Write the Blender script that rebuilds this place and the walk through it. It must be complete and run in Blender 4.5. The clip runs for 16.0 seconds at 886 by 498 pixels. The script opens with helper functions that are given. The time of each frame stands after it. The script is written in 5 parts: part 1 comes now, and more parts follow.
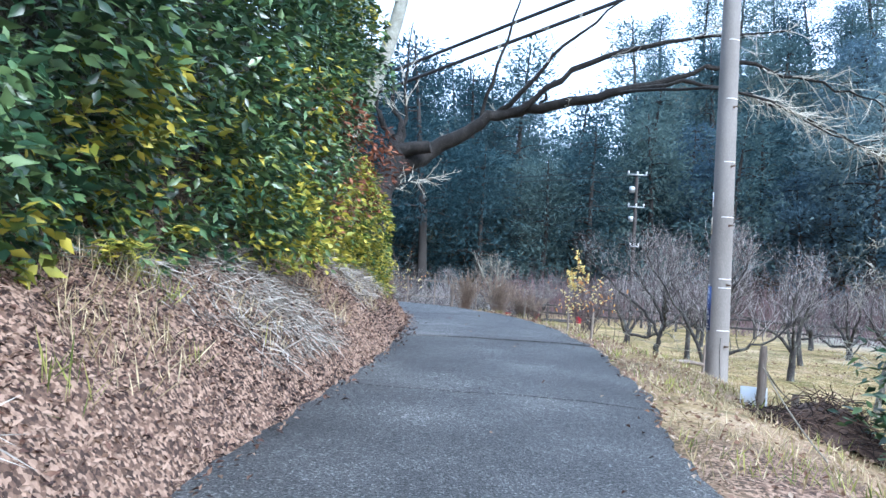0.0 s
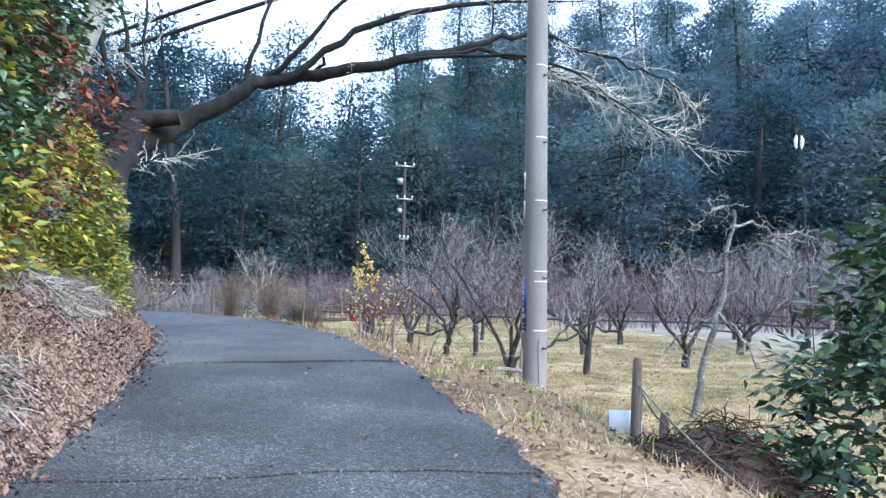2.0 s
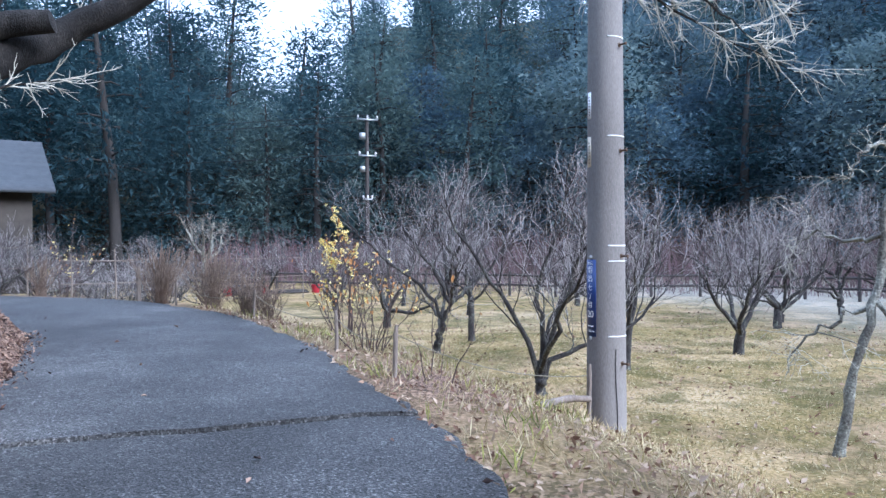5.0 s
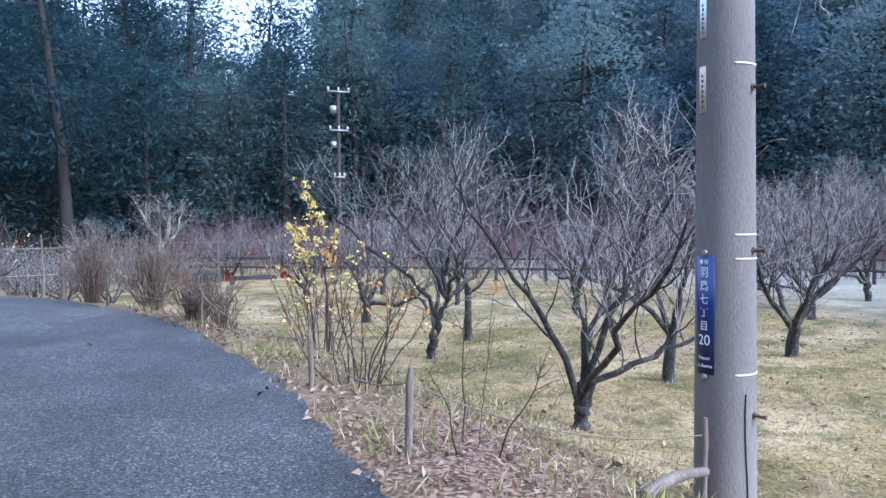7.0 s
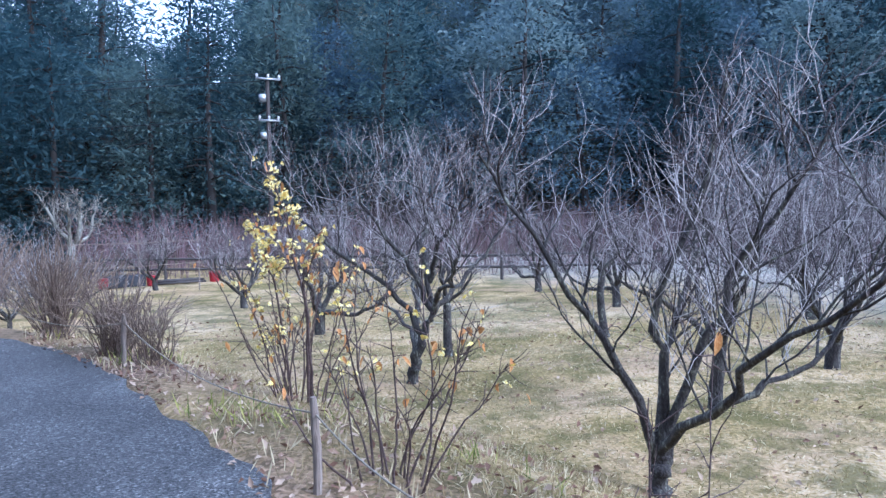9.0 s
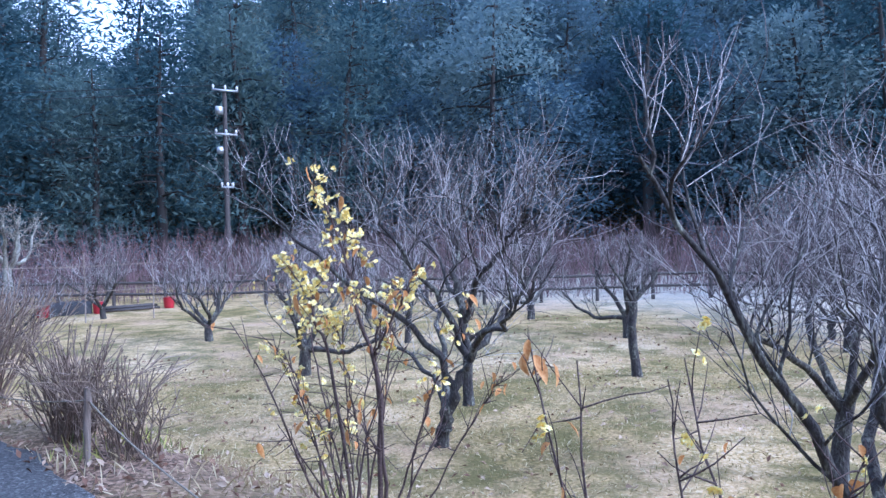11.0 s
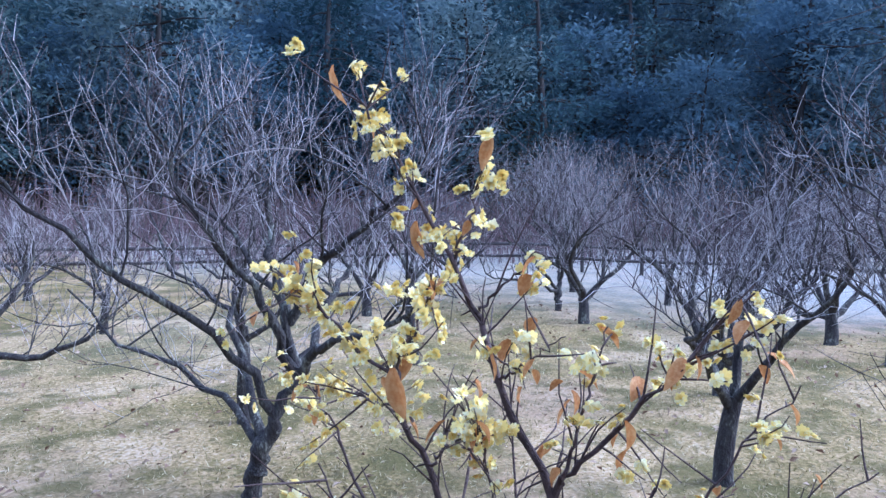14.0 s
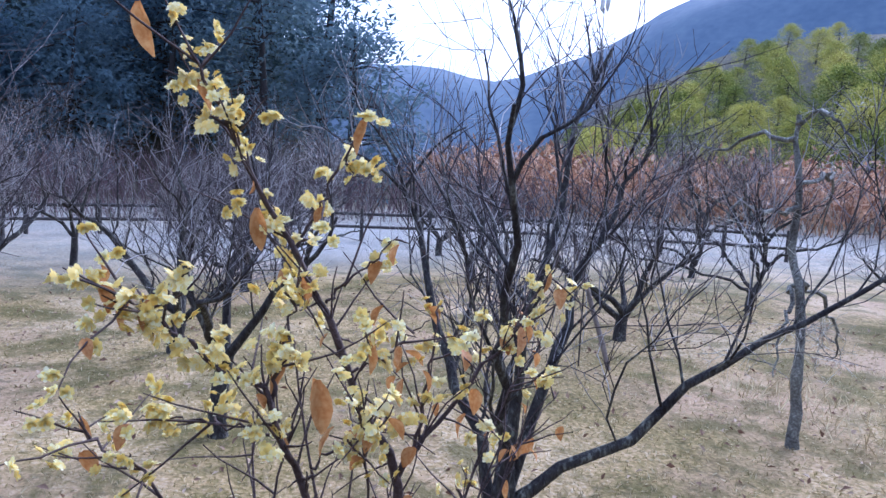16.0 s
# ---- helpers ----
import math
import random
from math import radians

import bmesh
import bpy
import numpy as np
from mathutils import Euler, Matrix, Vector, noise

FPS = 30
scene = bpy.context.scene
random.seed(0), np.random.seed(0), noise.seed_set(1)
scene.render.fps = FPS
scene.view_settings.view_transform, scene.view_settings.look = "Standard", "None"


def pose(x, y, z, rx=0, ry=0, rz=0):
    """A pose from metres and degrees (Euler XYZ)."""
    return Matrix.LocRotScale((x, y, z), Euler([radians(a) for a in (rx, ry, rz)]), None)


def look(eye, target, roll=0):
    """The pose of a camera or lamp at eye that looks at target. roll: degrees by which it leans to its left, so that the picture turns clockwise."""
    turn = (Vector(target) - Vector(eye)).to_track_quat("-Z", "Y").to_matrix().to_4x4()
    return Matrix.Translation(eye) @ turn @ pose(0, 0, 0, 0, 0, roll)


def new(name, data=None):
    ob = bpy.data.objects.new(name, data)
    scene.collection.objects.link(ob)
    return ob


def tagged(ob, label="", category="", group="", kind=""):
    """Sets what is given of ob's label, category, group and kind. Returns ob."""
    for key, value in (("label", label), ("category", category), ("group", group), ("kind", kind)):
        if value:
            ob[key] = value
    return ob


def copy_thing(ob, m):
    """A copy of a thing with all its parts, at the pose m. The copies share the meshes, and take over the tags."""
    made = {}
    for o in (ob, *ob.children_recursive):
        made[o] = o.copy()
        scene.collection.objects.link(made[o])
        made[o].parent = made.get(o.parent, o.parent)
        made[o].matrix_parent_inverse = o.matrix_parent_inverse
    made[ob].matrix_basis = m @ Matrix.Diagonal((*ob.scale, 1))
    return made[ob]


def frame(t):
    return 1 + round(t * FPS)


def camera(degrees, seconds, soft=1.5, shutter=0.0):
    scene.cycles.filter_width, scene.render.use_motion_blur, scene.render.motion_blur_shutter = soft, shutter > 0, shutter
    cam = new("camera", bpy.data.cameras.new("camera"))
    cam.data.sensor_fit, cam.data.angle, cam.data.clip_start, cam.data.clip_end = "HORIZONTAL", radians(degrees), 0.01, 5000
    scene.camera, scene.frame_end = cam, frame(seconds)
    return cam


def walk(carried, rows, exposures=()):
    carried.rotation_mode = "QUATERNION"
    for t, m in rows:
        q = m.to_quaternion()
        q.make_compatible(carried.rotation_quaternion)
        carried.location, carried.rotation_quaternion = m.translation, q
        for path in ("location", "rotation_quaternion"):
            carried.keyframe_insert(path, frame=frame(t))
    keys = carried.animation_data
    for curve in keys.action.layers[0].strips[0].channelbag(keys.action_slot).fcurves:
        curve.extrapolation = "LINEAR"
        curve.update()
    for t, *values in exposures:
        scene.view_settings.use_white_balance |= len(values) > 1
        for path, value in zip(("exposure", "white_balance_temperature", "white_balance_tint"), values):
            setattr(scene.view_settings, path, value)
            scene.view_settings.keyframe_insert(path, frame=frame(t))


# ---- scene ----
cam = camera(61.6, 16.0)
METRES, EYE, TILT, LEAN, TURN = 16.0, 1.25, 0.0, 0.0, 0.0
EXPOSURES = [(0.0, 1.72, 4850, 6), (3.0, 1.52, 4850, 10), (7.0, 1.42, 4650, 13), (11.0, 1.45, 4350, 18), (13.0, 1.4, 4250, 20), (14.5, 1.35, 4400, 20), (16.0, 1.05, 4600, 23)]
ROWS = [
    (0.0, 0.0, 0.0, 0.0, -0.15, 2.55, -3.46),
    (0.5, 0.0001, 0.0322, 0.0021, -7.6, 2.94, -2.87),
    (1.0, 0.0001, 0.071, 0.0028, -13.0, 3.11, -2.08),
    (1.5, -0.003, 0.1089, 0.0034, -16.24, 3.02, -1.43),
    (2.0, -0.0009, 0.1473, 0.0053, -18.21, 2.86, -0.99),
    (2.5, 0.0001, 0.1869, 0.0062, -19.27, 2.48, -0.78),
    (3.0, 0.0048, 0.222, 0.0079, -19.84, 2.11, -0.66),
    (3.5, 0.0084, 0.2645, 0.0102, -20.32, 1.49, -0.42),
    (4.0, 0.0182, 0.3017, 0.0138, -20.75, 0.82, -0.09),
    (6.5, 0.0597, 0.483, 0.0234, -22.51, -1.54, 0.7),
    (7.0, 0.069, 0.5198, 0.024, -23.62, -1.9, 0.64),
    (7.5, 0.0742, 0.5548, 0.0249, -25.08, -2.26, 0.71),
    (8.0, 0.078, 0.5891, 0.0244, -26.63, -2.62, 0.94),
    (10.5, 0.083, 0.7466, 0.0288, -32.31, -1.41, 1.31),
    (11.0, 0.0854, 0.7764, 0.0303, -33.13, -1.01, 1.21),
    (11.5, 0.0849, 0.8059, 0.0317, -34.13, -0.71, 1.04),
    (12.0, 0.0881, 0.8337, 0.0332, -35.62, -0.46, 0.76),
    (12.5, 0.0891, 0.8578, 0.0341, -37.98, -0.51, 0.18),
    (13.0, 0.0921, 0.8838, 0.0351, -42.76, -1.12, -0.32),
    (13.5, 0.0931, 0.9089, 0.0348, -50.0, -2.39, -0.59),
    (14.0, 0.0944, 0.9301, 0.0345, -59.82, -3.95, -0.54),
    (14.5, 0.0967, 0.9475, 0.0354, -71.67, -5.49, -0.64),
    (15.0, 0.0951, 0.9612, 0.035, -83.36, -6.54, -1.1),
    (15.5, 0.0957, 0.9757, 0.0355, -96.01, -6.76, -1.91),
    (16.0, 0.0907, 0.9883, 0.037, -106.39, -6.25, -2.78),
]
walk(cam, [(t, pose(0, 0, EYE, TILT, LEAN, TURN) @ pose(METRES * x, METRES * y, METRES * z, 90 + pitch, roll, yaw)) for t, x, y, z, yaw, pitch, roll in ROWS], EXPOSURES)

# ---- world, sun, exposure ----
world = bpy.data.worlds.new("world")
scene.world = world
world.use_nodes = True
wn = world.node_tree.nodes
sky = wn.new("ShaderNodeTexSky")
sky.sky_type = "NISHITA"
sky.sun_disc = False
SUN_EL, SUN_AZ = radians(31), radians(148)
sky.sun_elevation, sky.sun_rotation = SUN_EL, SUN_AZ
sky.air_density, sky.dust_density, sky.ozone_density = 1.0, 7.0, 1.0
veil = wn.new("ShaderNodeMix")
veil.data_type = "RGBA"
veil.inputs[0].default_value = 0.7
veil.inputs[7].default_value = (5.6, 5.9, 6.3, 1)
world.node_tree.links.new(sky.outputs[0], veil.inputs[6])
world.node_tree.links.new(veil.outputs[2], wn["Background"].inputs[0])
wn["Background"].inputs[1].default_value = 0.15
sun_data = bpy.data.lights.new("sun", "SUN")
sun_data.energy, sun_data.angle, sun_data.color = 1.7, radians(22), (1.0, 0.92, 0.82)
sun = new("sun", sun_data)
sun.matrix_world = look((0, 0, 40), (-math.sin(SUN_AZ) * math.cos(SUN_EL), -math.cos(SUN_AZ) * math.cos(SUN_EL), 40 - math.sin(SUN_EL)))


# ---- materials ----
def material(name, colours, scale=8.0, rough=0.8, bump=0.3, fine=60.0, island=0.0, per_object=0.0, metal=0.0, spec=0.3, thin=0.0, stretch=(1, 1, 1), grain=0.45, spread=0.44):
    """A surface whose colour runs through the given colours by two scales of noise, with a bump."""
    m = bpy.data.materials.new(name)
    m.use_nodes = True
    n, l = m.node_tree.nodes, m.node_tree.links
    b = n["Principled BSDF"]
    co = n.new("ShaderNodeTexCoord")
    mp = n.new("ShaderNodeMapping")
    mp.inputs["Scale"].default_value = stretch
    l.new(co.outputs["Object"], mp.inputs[0])
    big, small = n.new("ShaderNodeTexNoise"), n.new("ShaderNodeTexNoise")
    big.inputs["Scale"].default_value, big.inputs["Detail"].default_value = scale, 5
    small.inputs["Scale"].default_value, small.inputs["Detail"].default_value = fine, 4
    l.new(mp.outputs[0], big.inputs[0])
    l.new(mp.outputs[0], small.inputs[0])
    mix = n.new("ShaderNodeMath")
    mix.operation = "MULTIPLY_ADD"
    l.new(small.outputs[0], mix.inputs[0])
    mix.inputs[1].default_value = grain
    scaled = n.new("ShaderNodeMath")
    scaled.operation = "MULTIPLY"
    scaled.inputs[1].default_value = 1 - grain
    l.new(big.outputs[0], scaled.inputs[0])
    l.new(scaled.outputs[0], mix.inputs[2])
    value = mix.outputs[0]
    for amount, kind, out in ((island, "ShaderNodeNewGeometry", "Random Per Island"), (per_object, "ShaderNodeObjectInfo", "Random")):
        if amount:
            src = n.new(kind)
            add = n.new("ShaderNodeMath")
            add.operation = "MULTIPLY_ADD"
            l.new(src.outputs[out], add.inputs[0])
            add.inputs[1].default_value = amount
            sub = n.new("ShaderNodeMath")
            sub.operation = "SUBTRACT"
            l.new(value, sub.inputs[0])
            sub.inputs[1].default_value = amount / 2
            l.new(sub.outputs[0], add.inputs[2])
            value = add.outputs[0]
    ramp = n.new("ShaderNodeValToRGB")
    e = ramp.color_ramp.elements
    while len(e) < len(colours):
        e.new(0.5)
    for i, c in enumerate(colours):
        e[i].position = 0.5 - spread / 2 + spread * i / max(1, len(colours) - 1)
        e[i].color = (*c, 1)
    l.new(value, ramp.inputs[0])
    l.new(ramp.outputs[0], b.inputs["Base Color"])
    b.inputs["Roughness"].default_value, b.inputs["Metallic"].default_value = rough, metal
    b.inputs["Specular IOR Level"].default_value = spec
    if bump:
        bp = n.new("ShaderNodeBump")
        bp.inputs["Strength"].default_value, bp.inputs["Distance"].default_value = bump, 0.02
        l.new(small.outputs[0], bp.inputs["Height"])
        l.new(bp.outputs[0], b.inputs["Normal"])
    if thin:
        tr, ms = n.new("ShaderNodeBsdfTranslucent"), n.new("ShaderNodeMixShader")
        l.new(ramp.outputs[0], tr.inputs[0])
        ms.inputs[0].default_value = thin
        l.new(b.outputs[0], ms.inputs[1])
        l.new(tr.outputs[0], ms.inputs[2])
        l.new(ms.outputs[0], n["Material Output"].inputs[0])
    return m


M_ASPHALT = material("asphalt", [(0.026, 0.0255, 0.026), (0.05, 0.0495, 0.051), (0.074, 0.0735, 0.075), (0.15, 0.148, 0.147)], 0.9, 0.68, 1.0, 75, spec=0.34, grain=0.55, spread=0.28)
def add_chips(m, scale, pale):
    """Pale and dark stone chips showing in the worn binder."""
    n, l = m.node_tree.nodes, m.node_tree.links
    b = n["Principled BSDF"]
    base = b.inputs["Base Color"].links[0].from_socket
    co, vo, sp, ra, mx = n.new("ShaderNodeTexCoord"), n.new("ShaderNodeTexVoronoi"), n.new("ShaderNodeSeparateColor"), n.new("ShaderNodeValToRGB"), n.new("ShaderNodeMix")
    vo.inputs["Scale"].default_value = scale
    l.new(co.outputs["Object"], vo.inputs[0])
    l.new(vo.outputs["Color"], sp.inputs[0])
    e = ra.color_ramp.elements
    e[0].position, e[0].color = 0.0, (0.32, 0.32, 0.32, 1)
    e[1].position, e[1].color = 0.55, (1, 1, 1, 1)
    for p, c in ((0.82, 1.15), (0.93, pale)):
        k = e.new(p)
        k.color = (c, c, c * 0.98, 1)
    l.new(sp.outputs[0], ra.inputs[0])
    mx.data_type, mx.blend_type = "RGBA", "MULTIPLY"
    mx.inputs[0].default_value = 1
    l.new(base, mx.inputs[6])
    l.new(ra.outputs[0], mx.inputs[7])
    l.new(mx.outputs[2], b.inputs["Base Color"])


add_chips(M_ASPHALT, 90, 2.4)
M_SUBGRADE = material("dark crack fill", [(0.02, 0.02, 0.02), (0.05, 0.045, 0.04)], 6, 0.95)
M_CONCRETE = material("pole concrete", [(0.12, 0.108, 0.1), (0.19, 0.174, 0.163), (0.265, 0.248, 0.235)], 2.2, 0.8, 0.25, 120, stretch=(1, 1, 0.25))
M_WHITE_BAND = material("white band", [(0.7, 0.7, 0.68), (0.82, 0.82, 0.8)], 20, 0.5, 0)
M_STEEL = material("galvanised steel", [(0.3, 0.31, 0.32), (0.45, 0.46, 0.47)], 20, 0.45, 0.1, metal=0.8)
M_RUST = material("rusty bolt", [(0.06, 0.04, 0.03), (0.13, 0.08, 0.05)], 30, 0.8)
M_BLUE = material("blue enamel", [(0.012, 0.03, 0.13), (0.018, 0.045, 0.18)], 10, 0.35, 0, spec=0.5)
M_INK_WHITE = material("white print", [(0.78, 0.8, 0.82), (0.85, 0.86, 0.88)], 10, 0.5, 0)
M_CREAM = material("cream tag", [(0.55, 0.48, 0.36), (0.68, 0.6, 0.47)], 15, 0.5, 0.05)
M_DARK_INK = material("dark print", [(0.05, 0.04, 0.035), (0.08, 0.06, 0.05)], 15, 0.6, 0)
M_BARK = material("plum bark", [(0.016, 0.014, 0.015), (0.036, 0.032, 0.032), (0.062, 0.058, 0.052), (0.21, 0.215, 0.175)], 9, 0.9, 1.0, 55, stretch=(1, 1, 0.5), spread=0.3)
M_CHERRY = material("cherry bark", [(0.007, 0.006, 0.006), (0.015, 0.013, 0.012), (0.045, 0.041, 0.037)], 7, 0.9, 1.0, 60, stretch=(1, 1, 0.6))
M_BARK_MIXED = material("patchy lichened bark", [(0.04, 0.036, 0.03), (0.12, 0.112, 0.098), (0.2, 0.2, 0.17), (0.4, 0.4, 0.35)], 4, 0.9, 1.0, 50, spread=0.3)
M_BARK_PALE = material("lichened bark", [(0.16, 0.15, 0.12), (0.3, 0.3, 0.26), (0.42, 0.43, 0.38)], 10, 0.9, 0.8, 60)
M_TWIG = material("plum twigs", [(0.042, 0.033, 0.036), (0.085, 0.07, 0.074), (0.165, 0.145, 0.148), (0.38, 0.36, 0.35)], 5, 0.7, 0, 40, island=0.75)
M_TWIG_RED = material("red plum shoots", [(0.055, 0.032, 0.037), (0.11, 0.065, 0.07), (0.2, 0.14, 0.145)], 3, 0.7, 0, 40, island=0.5)
M_TWIG_PALE = material("pale twigs", [(0.28, 0.26, 0.21), (0.42, 0.40, 0.33), (0.52, 0.5, 0.43)], 5, 0.8, 0, 40, island=0.4)
M_CANE = material("brown canes", [(0.07, 0.048, 0.036), (0.14, 0.10, 0.075), (0.25, 0.195, 0.15)], 6, 0.85, 0, 40, island=0.6)
M_WS_STEM = material("wintersweet stems", [(0.035, 0.024, 0.022), (0.075, 0.05, 0.045), (0.13, 0.095, 0.085)], 20, 0.75, 0.5, 90)
M_PETAL = material("wax yellow petals", [(0.88, 0.70, 0.18), (0.92, 0.83, 0.36), (0.93, 0.89, 0.57)], 20, 0.45, 0, 60, island=0.7, thin=0.35)
M_ORANGE = material("withered orange leaves", [(0.24, 0.085, 0.025), (0.48, 0.215, 0.06), (0.64, 0.4, 0.16)], 25, 0.6, 0.2, 90, island=0.6, thin=0.35)
M_LEAF = material("evergreen leaves", [(0.02, 0.046, 0.024), (0.05, 0.105, 0.048), (0.135, 0.205, 0.08)], 0.8, 0.34, 0, 9, island=0.75, spec=0.6, thin=0.12)
M_LEAF_YG = material("yellow green leaves", [(0.06, 0.10, 0.02), (0.2, 0.22, 0.03), (0.44, 0.38, 0.05)], 0.9, 0.45, 0, 9, island=0.7, spec=0.4, thin=0.25)
M_LEAF_RED = material("russet leaves", [(0.07, 0.03, 0.02), (0.19, 0.065, 0.035), (0.28, 0.12, 0.06)], 1.5, 0.6, 0, 9, island=0.7, thin=0.2)
# hillside greens are tinted blue to carry the haze in the foliage itself
M_NEEDLE_HAZE = material("conifer foliage blued for haze", [(0.034, 0.065, 0.078), (0.064, 0.107, 0.12), (0.112, 0.158, 0.15)], 0.16, 0.75, 0, 2.2, island=0.14, per_object=0.75, spec=0.1, thin=0.5)
# pines are lifted further, for the paler haze on the hill's right
M_PINE_HAZE = material("pine foliage blued for haze", [(0.08, 0.128, 0.168), (0.122, 0.18, 0.215), (0.18, 0.238, 0.235)], 0.16, 0.75, 0, 2.2, island=0.1, per_object=0.55, spec=0.1, thin=0.5)
# bright yellow green stands in for sunlight on the far slope's trees
M_NEEDLE_LIT = material("canopy with painted sunlight", [(0.14, 0.18, 0.03), (0.36, 0.38, 0.07), (0.55, 0.5, 0.12)], 0.2, 0.7, 0, 2.2, island=0.4, per_object=0.5, thin=0.2)
# russet of the scrub, brightened to orange to paint the sun on it
M_SCRUB_SUNLIT = material("russet scrub with painted sun", [(0.24, 0.12, 0.07), (0.5, 0.28, 0.16), (0.62, 0.44, 0.28)], 0.12, 0.8, 0, 2.0, island=0.5, thin=0.2)
M_CEDAR_BARK = material("conifer bark", [(0.02, 0.018, 0.017), (0.05, 0.045, 0.042)], 4, 0.9, 0.6, 30, stretch=(1, 1, 0.2))
M_LITTER = material("dead leaves", [(0.024, 0.016, 0.015), (0.06, 0.033, 0.027), (0.125, 0.07, 0.05), (0.3, 0.21, 0.155)], 0.8, 0.85, 0, 30, island=0.4, spread=0.28, grain=0.2)
M_PALE_LEAF = material("bleached leaves", [(0.16, 0.09, 0.06), (0.3, 0.2, 0.135), (0.44, 0.34, 0.25)], 2.2, 0.85, 0, 30, island=0.8, thin=0.2)
M_STRAW = material("dry grass", [(0.24, 0.18, 0.09), (0.42, 0.34, 0.19), (0.58, 0.5, 0.32)], 2, 0.85, 0, 30, island=0.7, thin=0.35)
M_GRASS = material("short green grass", [(0.19, 0.165, 0.06), (0.36, 0.3, 0.135), (0.52, 0.43, 0.26)], 1.5, 0.85, 0, 30, island=0.7, thin=0.4)
M_WOOD = material("weathered wood", [(0.10, 0.08, 0.065), (0.19, 0.155, 0.13), (0.3, 0.26, 0.22)], 10, 0.85, 0.6, 80, stretch=(1, 1, 0.12))
M_WOOD_DARK = material("dark rails", [(0.04, 0.035, 0.035), (0.075, 0.065, 0.06)], 6, 0.85, 0.4, 60)
M_VINE = material("grey dry stems", [(0.12, 0.105, 0.09), (0.25, 0.225, 0.195), (0.4, 0.37, 0.33)], 3, 0.9, 0, 30, island=0.7)
M_TUFT = material("fresh grass", [(0.10, 0.13, 0.03), (0.24, 0.26, 0.06), (0.42, 0.40, 0.12)], 3, 0.8, 0, 30, island=0.6, thin=0.35)
M_ROPE = material("rope", [(0.16, 0.14, 0.11), (0.3, 0.27, 0.21)], 60, 0.9, 0.4, 200)
M_CABLE = material("black cable", [(0.015, 0.015, 0.017), (0.03, 0.03, 0.032)], 20, 0.6, 0)
M_BRUSH = material("heaped brushwood", [(0.022, 0.014, 0.012), (0.055, 0.034, 0.026), (0.13, 0.085, 0.062)], 5, 0.9, 0, 40, island=0.8)
M_RED = material("red plastic", [(0.22, 0.012, 0.02), (0.3, 0.02, 0.03)], 10, 0.5, 0)
M_BLACK = material("black sheet", [(0.012, 0.012, 0.014), (0.03, 0.03, 0.034)], 6, 0.6, 0.3)
M_BOARD = material("white board", [(0.66, 0.68, 0.72), (0.78, 0.8, 0.83)], 6, 0.6, 0.1)
M_ROOF = material("grey roof tiles", [(0.04, 0.046, 0.055), (0.08, 0.088, 0.10)], 4, 0.8, 0.4)
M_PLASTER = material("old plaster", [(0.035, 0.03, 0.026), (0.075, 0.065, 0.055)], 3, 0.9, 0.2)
M_PORCELAIN = material("insulator porcelain", [(0.6, 0.62, 0.63), (0.75, 0.76, 0.76)], 8, 0.4, 0)
# woods on the ridge: the blue is distance haze put into the colour
M_FAR_HAZE = material("distant wooded slope in painted haze", [(0.06, 0.09, 0.14), (0.09, 0.125, 0.175), (0.12, 0.16, 0.2)], 0.03, 0.95, 0, 0.25)
M_ROCK = material("pale stones", [(0.2, 0.19, 0.18), (0.34, 0.33, 0.31)], 8, 0.9, 0.5)


